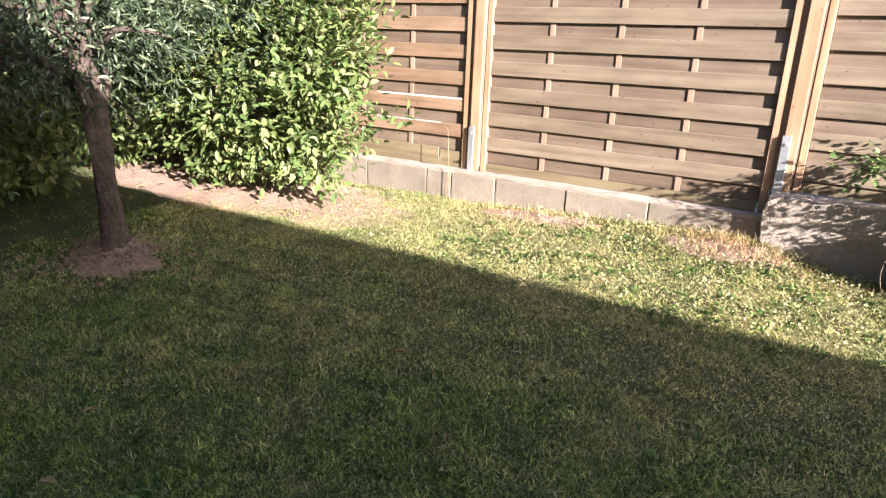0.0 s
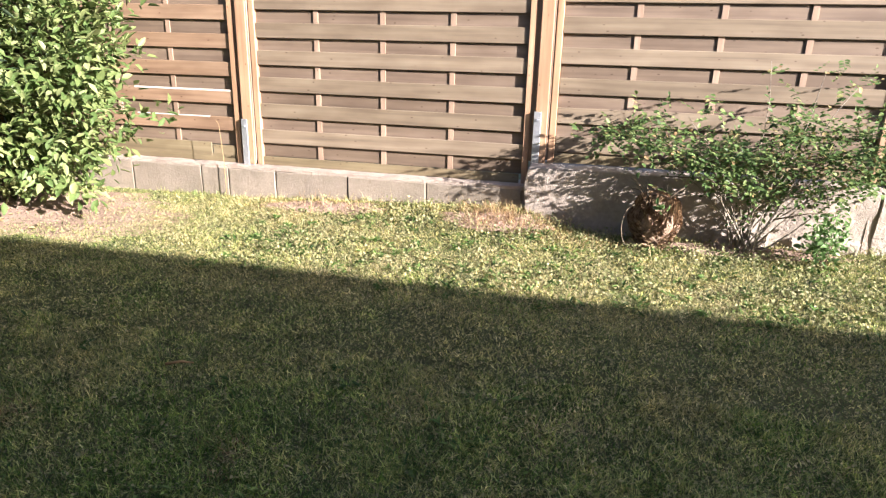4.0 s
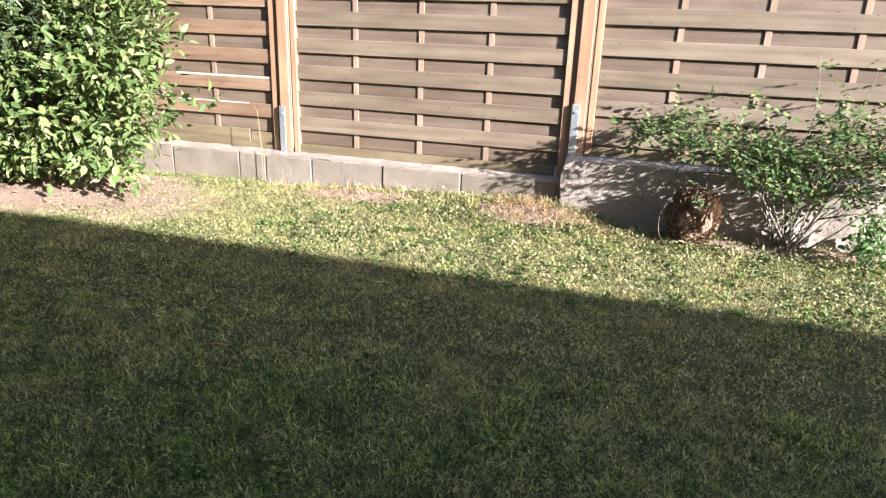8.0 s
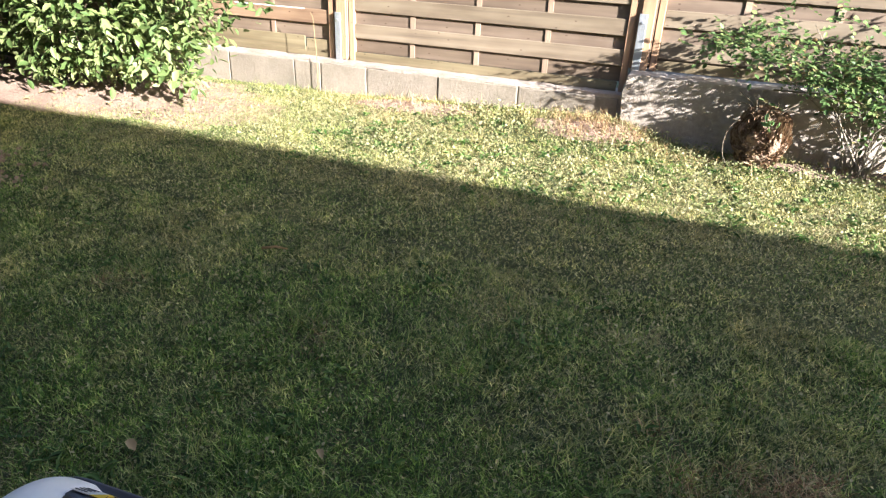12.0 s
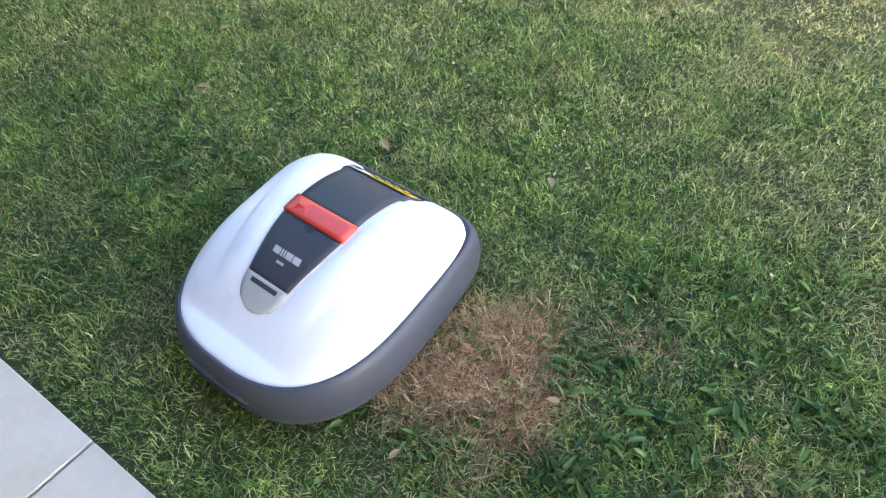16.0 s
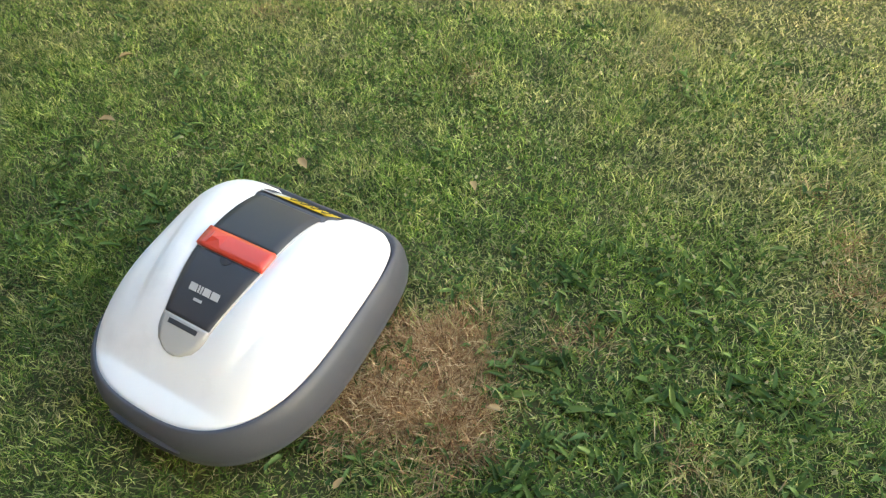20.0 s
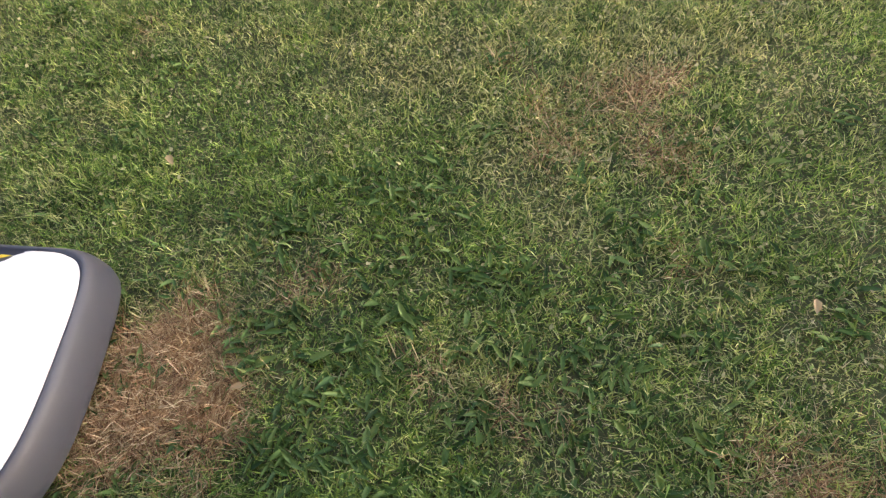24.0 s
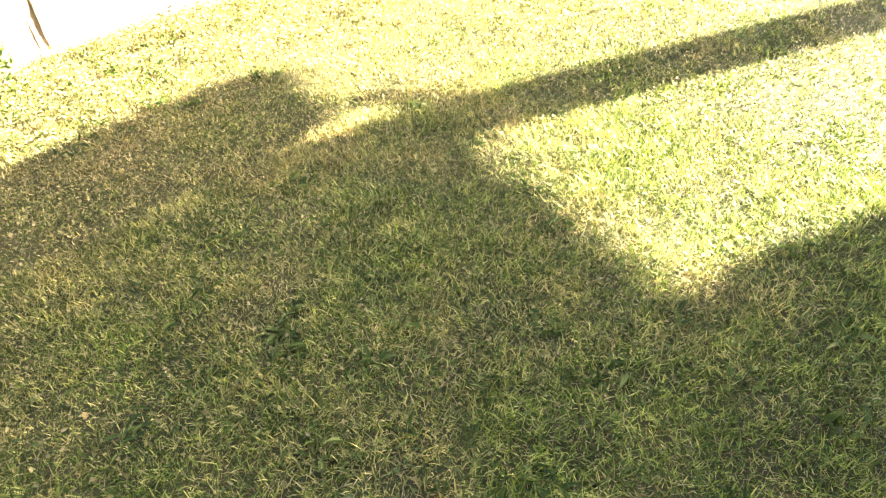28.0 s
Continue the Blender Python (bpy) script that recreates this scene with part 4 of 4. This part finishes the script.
# dried-up root ball with dead stems
ball = empty("dead_root_ball", pose(2.58, -0.31, -0.017))
bm = bmesh.new()
bmesh.ops.create_icosphere(bm, subdivisions=4, radius=1.0)
for v in bm.verts:
    q = v.co.copy()
    w = 1 + 0.08 * noise.noise(q * 2.3) + 0.07 * noise.noise(q * 6) + 0.06 * noise.noise(q * 15)
    taper = 0.93 + 0.1 * q.z
    v.co = Vector((q.x * 0.138 * w * taper, q.y * 0.11 * w * taper, 0.14 + q.z * 0.155 * w))
part("core", bm, M["root"], ball, "dry brown root mass")
n = 6000
d = unit(n)
lump = 1 + 0.07 * np.sin(d[:, :1] * 6 + 1) * np.cos(d[:, 2:] * 5)
p = d * np.array([0.138, 0.111, 0.155]) * rng.uniform(0.95, 1.06, (n, 1)) * lump * np.stack([0.93 + 0.1 * d[:, 2], 0.93 + 0.1 * d[:, 2], np.ones(n)], 1) + np.array([0, 0, 0.145])
ln = rng.uniform(0.02, 0.06, n)
u = 0.7 * unit(n) - np.array([0, 0, 0.7])
part("root_tangle", leaf_mesh("root_tangle", p, u - 0.9 * d * (u * d).sum(1, keepdims=True), d, ln, rng.uniform(0.0007, 0.0016, n), 0.1, 0.7), M["dead_stem"], ball, "tangled dry brown roots")
for k in range(9):
    a = k * 0.75
    pts = [(0.05 * math.cos(a), 0.04 * math.sin(a), 0.24), (0.09 * math.cos(a + 0.3), 0.07 * math.sin(a), 0.3), (0.15 * math.cos(a + 0.5), 0.1 * math.sin(a), 0.33 + 0.04 * math.sin(k * 3))]
    part("dead_stem", tube(pts, [0.005, 0.004, 0.002], 5, 0.2, k), M["twig"], ball)
loop = [(-0.11 + 0.06 * math.cos(a) * -1, -0.08, 0.12 + 0.12 * math.sin(a)) for a in np.linspace(-1.4, 1.5, 12)]
part("hoop", tube(loop, [0.0022] * 12, 6), M["twig"], ball, "bent twig hoop")
for k in range(11):
    p = rng.normal(size=(1, 3)) * 0.016 + np.array([0.02, -0.125, 0.235])
    part("leaf", leaf_mesh("leaf", p, unit(1) + np.array([0, -0.3, 0.7]), unit(1), np.full(1, rng.uniform(0.03, 0.05)), np.full(1, 0.017)), M["herb"], ball, "fresh green leaf")
tagged(ball, "dried brown root ball with dead stems and a green shoot", "plant")


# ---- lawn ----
# straw and dead patches; those by the fence also brighten sunlit grass by colour
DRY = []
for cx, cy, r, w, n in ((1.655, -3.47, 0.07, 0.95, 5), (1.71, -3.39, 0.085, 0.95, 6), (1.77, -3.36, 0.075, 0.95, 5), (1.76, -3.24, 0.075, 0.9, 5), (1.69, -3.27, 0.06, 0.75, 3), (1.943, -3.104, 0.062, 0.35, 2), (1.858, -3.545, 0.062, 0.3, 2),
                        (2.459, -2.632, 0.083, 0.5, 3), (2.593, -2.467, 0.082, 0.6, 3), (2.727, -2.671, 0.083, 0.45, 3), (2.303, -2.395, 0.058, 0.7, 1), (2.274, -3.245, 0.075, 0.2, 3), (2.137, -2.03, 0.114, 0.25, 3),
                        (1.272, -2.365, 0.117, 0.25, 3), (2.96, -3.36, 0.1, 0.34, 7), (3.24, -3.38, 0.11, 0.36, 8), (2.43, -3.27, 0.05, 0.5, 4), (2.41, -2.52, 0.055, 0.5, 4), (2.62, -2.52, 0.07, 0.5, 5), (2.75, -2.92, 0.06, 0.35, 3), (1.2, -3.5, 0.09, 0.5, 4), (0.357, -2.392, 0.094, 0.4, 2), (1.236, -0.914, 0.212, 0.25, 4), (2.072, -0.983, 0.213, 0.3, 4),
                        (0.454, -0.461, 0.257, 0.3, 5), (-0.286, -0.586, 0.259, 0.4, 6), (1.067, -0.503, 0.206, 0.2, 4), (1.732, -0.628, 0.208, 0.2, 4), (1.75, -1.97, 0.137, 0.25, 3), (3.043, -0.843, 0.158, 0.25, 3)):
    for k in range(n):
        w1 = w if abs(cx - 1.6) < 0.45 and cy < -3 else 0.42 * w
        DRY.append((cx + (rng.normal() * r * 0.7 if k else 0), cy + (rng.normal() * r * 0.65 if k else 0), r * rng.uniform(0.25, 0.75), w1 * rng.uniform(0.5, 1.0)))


def in_soil(x, y, grow=1.0):
    hit = np.zeros(len(x), bool)
    for cx, cy, rx, ry, *_ in SOIL:
        hit |= ((x - cx) / (rx * grow)) ** 2 + ((y - cy) / (ry * grow)) ** 2 < 1
    return hit


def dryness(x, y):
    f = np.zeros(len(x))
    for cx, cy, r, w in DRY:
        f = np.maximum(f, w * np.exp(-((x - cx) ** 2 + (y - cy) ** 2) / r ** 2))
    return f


def blades(name, x, y, length, width, flat, mat, label, bent=True):
    """Grass: a blade at each place, bent in two or one straight sliver."""
    n = len(x)
    z = ground_z(x, y) - 0.004
    a = rng.uniform(0, 2 * math.pi, n)
    lean = np.clip(np.abs(rng.normal(flat, 0.3, n)), 0.08, 1.35)
    b = a + math.pi / 2 + rng.normal(0, 0.5, n)
    w = width[:, None] * np.stack([np.cos(b), np.sin(b), np.zeros(n)], 1) * 0.5
    root = np.stack([x, y, z], 1)
    d1 = np.stack([np.cos(a) * np.sin(lean * 0.85), np.sin(a) * np.sin(lean * 0.85), np.cos(lean * 0.85)], 1)
    l2 = np.clip(lean * 1.15, 0, 1.6)
    d2 = np.stack([np.cos(a) * np.sin(l2), np.sin(a) * np.sin(l2), np.cos(l2)], 1)
    mid = root + d1 * (length * 0.55)[:, None]
    tip = mid + d2 * (length * 0.45)[:, None]
    if not bent:
        w = w * 1.5
        verts = np.stack([root - w, root + w, tip], 1).reshape(-1, 3)
        return tagged(part(name, raw_mesh(name, verts, np.arange(3 * n), np.full(n, 3), True), mat), label, "grass", kind="stuff")
    verts = np.stack([root - w, root + w, mid + w * 0.8, mid - w * 0.8, tip], 1).reshape(-1, 3)
    i = np.arange(n)[:, None] * 5
    faces = np.concatenate([i + [0, 1, 2, 3], i + [3, 2, 4]], 1).ravel()
    return tagged(part(name, raw_mesh(name, verts, faces, np.tile([4, 3], n), True), mat), label, "grass", kind="stuff")


def scatter(n, x0, x1, y0, y1):
    x, y = rng.uniform(x0, x1, n), rng.uniform(y0, y1, n)
    ok = (y > edge_y(x) + 0.01) & (y < np.where(x < 1.86, -0.11, -0.17)) & (~in_soil(x, y, 0.5 + 0.55 * rng.random(n)) | (rng.random(n) < 0.1))
    return x[ok], y[ok]


def clump(x, y, s=9.0):
    """Tufts: a wavy field between 0 and 1."""
    a = np.sin(s * x + 1.7 * np.sin(0.7 * s * y)) * np.sin(1.13 * s * y + 1.3 * np.sin(0.83 * s * x))
    b = np.sin(2.3 * s * x + 2.1 * np.sin(1.9 * s * y) + 1) * np.sin(2.1 * s * y + 1.7 * np.sin(2.2 * s * x))
    return np.clip(0.5 + 0.3 * a + 0.3 * b, 0, 1)


x, y = scatter(740000, -0.6, 5.0, -4.05, -1.75)
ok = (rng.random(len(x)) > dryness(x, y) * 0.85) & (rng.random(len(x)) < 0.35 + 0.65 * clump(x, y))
x, y = x[ok], y[ok]
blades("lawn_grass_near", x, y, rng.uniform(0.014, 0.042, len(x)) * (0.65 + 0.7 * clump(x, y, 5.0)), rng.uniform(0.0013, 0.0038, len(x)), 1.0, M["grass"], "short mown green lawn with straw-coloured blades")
x, y = scatter(1620000, -1.7, 6.6, -4.05, -0.1)
x2, y2 = scatter(100000, -3.6, 8.0, -4.05, -0.1)
ok = (x2 < -1.7) | (x2 > 6.6)
x, y = np.concatenate([x, x2[ok]]), np.concatenate([y, y2[ok]])
ok = ~((x > -0.6) & (x < 5.0) & (y < -1.85 + 0.2 * rng.random(len(x)))) & (rng.random(len(x)) > dryness(x, y) * 0.85) & (rng.random(len(x)) < 0.3 + 0.7 * clump(x, y, 7.0))
x, y = x[ok], y[ok]
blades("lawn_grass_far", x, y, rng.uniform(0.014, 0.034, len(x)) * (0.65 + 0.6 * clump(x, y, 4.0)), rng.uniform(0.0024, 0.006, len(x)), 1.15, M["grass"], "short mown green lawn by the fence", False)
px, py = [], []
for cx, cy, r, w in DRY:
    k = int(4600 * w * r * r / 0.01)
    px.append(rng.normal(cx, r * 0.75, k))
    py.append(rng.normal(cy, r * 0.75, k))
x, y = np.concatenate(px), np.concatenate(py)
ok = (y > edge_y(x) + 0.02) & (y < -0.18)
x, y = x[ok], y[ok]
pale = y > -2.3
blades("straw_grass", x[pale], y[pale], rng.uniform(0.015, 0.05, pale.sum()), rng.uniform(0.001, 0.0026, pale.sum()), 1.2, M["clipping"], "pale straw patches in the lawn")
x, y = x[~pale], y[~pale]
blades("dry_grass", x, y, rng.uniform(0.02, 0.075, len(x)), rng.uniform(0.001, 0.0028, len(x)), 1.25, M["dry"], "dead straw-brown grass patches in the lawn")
x, y = scatter(55000, -0.6, 5.0, -4.0, -1.8)
# extra pale straw in the sunlit band and mid lawn lifts brightness by colour
x2, y2 = scatter(190000, -1.3, 5.3, -1.35, -0.12)
x3, y3 = scatter(50000, -1.3, 5.3, -2.9, -1.3)
x4, y4 = scatter(34000, 0.2, 4.4, -3.8, -2.9)
x, y = np.concatenate([x, x2, x3, x4]), np.concatenate([y, y2, y3, y4])
blades("grass_clippings", x, y, rng.uniform(0.015, 0.045, len(x)), rng.uniform(0.0008, 0.0021, len(x)), 1.3, M["clipping"], "loose straw-coloured clippings, thicker where they brighten the lawn by colour", False)

x, y = rng.uniform(-0.6, 4.5, 9000), -0.1 - np.abs(rng.normal(0, 0.07, 9000))
y = np.where(x > 1.86, y - 0.06, y)
ok = rng.random(9000) < clump(x, y, 3.0) ** 2 * 0.7
x, y = x[ok], y[ok]
blades("wall_foot_grass", x, y, rng.uniform(0.02, 0.07, len(x)), rng.uniform(0.0015, 0.0035, len(x)), 0.8, M["grass"], "longer uncut grass along the foot of the wall")

# broad-leaved weeds
wb, ww, wl = [], [], []
spots = [(1.973, -3.435), (2.099, -3.28), (2.196, -3.397), (2.139, -3.045), (2.441, -3.217), (2.017, -2.988), (2.379, -2.987), (0.953, -3.4), (0.782, -3.221), (1.132, -3.522), (1.82, -3.546), (1.943, -3.617), (2.563, -3.391), (2.194, -3.516)]
spots += [(u, v) for u, v in zip(rng.normal(2.20, 0.42, 90), rng.normal(-3.22, 0.28, 90))]
spots += [(u, v) for u, v in zip(rng.normal(0.90, 0.3, 60), rng.normal(-3.34, 0.18, 60))]
spots += [(u, v) for u, v in zip(rng.uniform(-0.4, 4.6, 120), rng.uniform(-3.8, -1.8, 120))]
spots = [(u, v) for u, v in spots if v > edge_y(u) + 0.05]
spots += [(u, v) for u, v in zip(rng.uniform(0.3, 4.2, 260), rng.uniform(-1.2, -0.3, 260))]
for u, v in spots:
    for k in range(int(rng.integers(5, 13))):
        a = rng.uniform(0, 2 * math.pi)
        wb.append((u + rng.normal() * 0.02, v + rng.normal() * 0.02, float(ground_z(u, v)) + 0.006))
        ww.append((math.cos(a), math.sin(a), rng.uniform(0.3, 1.6)))
        wl.append(rng.uniform(0.018, 0.044))
# plantain rosettes
rosettes = list(((1.683, -3.101, 0.06), (1.889, -2.941, 0.078), (1.835, -2.988, 0.06), (1.945, -3.18, 0.072), (2.074, -3.254, 0.084), (2.16, -3.25, 0.072), (1.721, -3.51, 0.06), (1.79, -3.3, 0.05), (1.7, -3.34, 0.04), (1.83, -3.44, 0.06), (1.64, -3.54, 0.055), (1.55, -3.58, 0.06),
                   (2.001, -3.442, 0.078), (2.199, -3.138, 0.072), (2.296, -3.045, 0.066), (2.016, -3.045, 0.06), (0.837, -3.304, 0.072), (0.996, -3.163, 0.06), (0.68, -3.4, 0.072),
                   (2.562, -3.158, 0.06), (2.851, -2.926, 0.066), (3.263, -3.033, 0.06), (3.618, -3.195, 0.06), (0.397, -2.818, 0.06), (1.364, -2.706, 0.054)))
rosettes += [(u, v, rng.uniform(0.05, 0.075)) for u, v in zip(rng.normal(2.15, 0.36, 26), rng.normal(-3.3, 0.22, 26)) if v > edge_y(u) + 0.09]
rosettes += [(u, v, rng.uniform(0.045, 0.07)) for u, v in zip(rng.normal(0.75, 0.3, 12), rng.normal(-3.4, 0.2, 12)) if v > edge_y(u) + 0.09]
rosettes += [(u, v, rng.uniform(0.045, 0.065)) for u, v in zip(rng.uniform(2.7, 4.4, 20), rng.uniform(-3.55, -2.5, 20))]
for u, v, size in rosettes:
    for k in range(15):
        a = k * 2.4 + rng.uniform(-0.9, 0.9)
        wb.append((u + 0.025 * rng.normal(), v + 0.025 * rng.normal(), float(ground_z(u, v)) + 0.004))
        ww.append((math.cos(a), math.sin(a), rng.uniform(0.25, 0.9)))
        wl.append(size * rng.uniform(0.35, 0.8))
wl = np.array(wl)
weeds = part("lawn_weeds", leaf_mesh("lawn_weeds", np.array(wb), np.array(ww), np.tile([0, 0, 1.0], (len(wl), 1)) + 0.2 * unit(len(wl)), wl, wl * rng.uniform(0.16, 0.36, len(wl)), 0.22, 0.35), M["weed"])
tagged(weeds, "broad-leaved weeds among the grass", "weeds", kind="stuff")


# coarse dark green tufts with long lying blades
tx, ty, tl, tw = [], [], [], []
tufts = [(u, v) for u, v in zip(rng.normal(2.1, 0.5, 75), rng.normal(-3.25, 0.3, 75))]
tufts += [(u, v) for u, v in zip(rng.normal(0.9, 0.3, 30), rng.normal(-3.4, 0.22, 30))]
tufts += [(u, v) for u, v in zip(rng.uniform(2.6, 4.6, 60), rng.uniform(-3.65, -2.4, 60))]
for u, v in tufts:
    if v < edge_y(u) + 0.07:
        continue
    n = int(rng.integers(8, 22))
    size = rng.uniform(0.035, 0.075)
    tx += list(u + 0.022 * rng.normal(size=n))
    ty += list(v + 0.022 * rng.normal(size=n))
    tl += list(size * rng.uniform(0.5, 1.1, n))
    tw += list(rng.uniform(0.0018, 0.0052, n))
blades("coarse_grass", np.array(tx), np.array(ty), np.array(tl), np.array(tw), 0.95, M["coarse"], "coarse dark green grass tufts in the lawn")

# brown dead stalks at the wall's end and along its foot
x = np.concatenate([rng.normal(1.76, 0.16, 1700), rng.normal(0.62, 0.26, 420), rng.normal(2.15, 0.2, 300)])
y = np.concatenate([rng.normal(-0.25, 0.07, 1700), rng.normal(-0.24, 0.06, 420), rng.normal(-0.36, 0.05, 300)])
y = np.minimum(y, np.where(x < 1.86, -0.12, -0.185))
blades("dead_stalks", x, y, rng.uniform(0.03, 0.12, len(x)), rng.uniform(0.001, 0.003, len(x)), 0.9, M["dry"], "brown dead stalks at the foot of the wall")

# clover and other small leaves, thicker towards the fence, also brightening it by pale colour
x, y = scatter(150000, -1.1, 6.0, -3.2, -0.15)
ok = rng.random(len(x)) < np.clip((y + 3.3) / 1.7, 0, 1) * (0.35 + 0.65 * clump(x, y, 6.0))
x, y = x[ok], y[ok]
n = len(x)
tall = 1 + 1.5 * clump(x, y, 4.3) * (x > 0.6) * (y > -1.05)
p = np.stack([x, y, ground_z(x, y) + rng.uniform(0.008, 0.03, n) * tall], 1)
ln = rng.uniform(0.006, 0.014, n) * (0.6 + 0.4 * tall)
clover = part("lawn_clover", leaf_mesh("lawn_clover", p, unit(n) * np.array([1, 1, 0.6]), unit(n) * 0.9 + np.array([0, 0, 0.8]), ln, ln * rng.uniform(0.5, 0.8, n), 0.1, 0.1), M["clover"])
tagged(clover, "pale clover and small leaves in the lawn", "clover", kind="stuff")


# small broad leaves low in the near lawn
x, y = scatter(22000, -0.3, 5.0, -4.0, -2.0)
ok = rng.random(len(x)) < clump(x + 3, y, 3.1) ** 2 * (1 - dryness(x, y))
x, y = x[ok], y[ok]
n = len(x)
p = np.stack([x, y, ground_z(x, y) + rng.uniform(0.004, 0.018, n)], 1)
ln = rng.uniform(0.007, 0.018, n)
low_leaves = part("low_leaves", leaf_mesh("low_leaves", p, unit(n) * np.array([1, 1, 0.4]) + np.array([0, 0, 0.3]), unit(n) * 0.6 + np.array([0, 0, 1.0]), ln, ln * rng.uniform(0.28, 0.55, n), 0.15, 0.2), M["weed"])
tagged(low_leaves, "small broad green leaves low in the lawn", "weeds", kind="stuff")


def fallen_leaf(x, y, size, a, kind, label):
    me = leaf_mesh("fallen_leaf", np.zeros((1, 3)), np.array([[1.0, 0.1, 0.12]]), np.array([[0.1, 0.2, 1.0]]), np.array([size]), np.array([size * 0.45]), 0.25, 0.2)
    ob = part("fallen_leaf", me, kind)
    ob.matrix_basis = pose(x, y, float(ground_z(np.array(x), np.array(y))) + (0.03 if y < -1.1 else 0.016), 8, -5, a)
    return tagged(ob, label, "leaf", "fallen leaves")


for x, y, s, a in ((0.393, -3.127, 0.06, 20), (1.914, -3.328, 0.031, 200), (1.104, -2.979, 0.054, 150), (1.725, -3.63, 0.03, 80), (2.985, -2.998, 0.036, 260), (3.699, -3.642, 0.038, 10), (0.177, -2.874, 0.048, 60), (1.527, -2.802, 0.042, 310)):
    fallen_leaf(x, y, s, a, M["dead_leaf"], "dry tan leaf fallen on the grass")
stick = part("stick", tube([(0, 0, 0), (0.05, 0.012, 0.006), (0.1, 0.01, 0.004)], [0.006, 0.005, 0.003], 6, 0.3, 1), M["dead_leaf"])
stick.matrix_basis = pose(0.805, -2.022, -0.115, 0, 0, 12)
tagged(stick, "pale dry stick lying on the grass", "stick")

# ---- terrace tiles ----
PITCH = 0.387
tile_mesh = bpy.data.meshes.new("tile")
bm = box(0.003, PITCH - 0.003, -PITCH + 0.003, -0.003, 0.0, 0.024, 0.0025)
bm.to_mesh(tile_mesh)
bm.free()
for i in range(-13, 17):
    for j in range(0, 5):
        t = part("tile", tile_mesh, M["tile"], terrace)
        t.matrix_basis = pose(i * PITCH, -j * PITCH, 0.0005)

# thin dry stem standing before the split slat
stem = part("dry_stem", tube([(0, 0, -0.01), (-0.004, 0.004, 0.25), (-0.02, 0.006, 0.47), (-0.035, 0.0, 0.5)], [0.0022, 0.002, 0.0014, 0.0008], 5), M["dead_leaf"])
stem.matrix_basis = pose(-0.09, -0.13, 0.0)
tagged(stem, "thin dry grass stem before the block wall", "stem")
# litter on the bare earth
for k in range(46):
    u, v = rng.uniform(-2.5, -0.65), rng.uniform(-1.05, -0.3)
    fallen_leaf(u, v, rng.uniform(0.03, 0.055), rng.uniform(0, 360), M["dead_leaf"], "dry brown leaf on the bare earth")
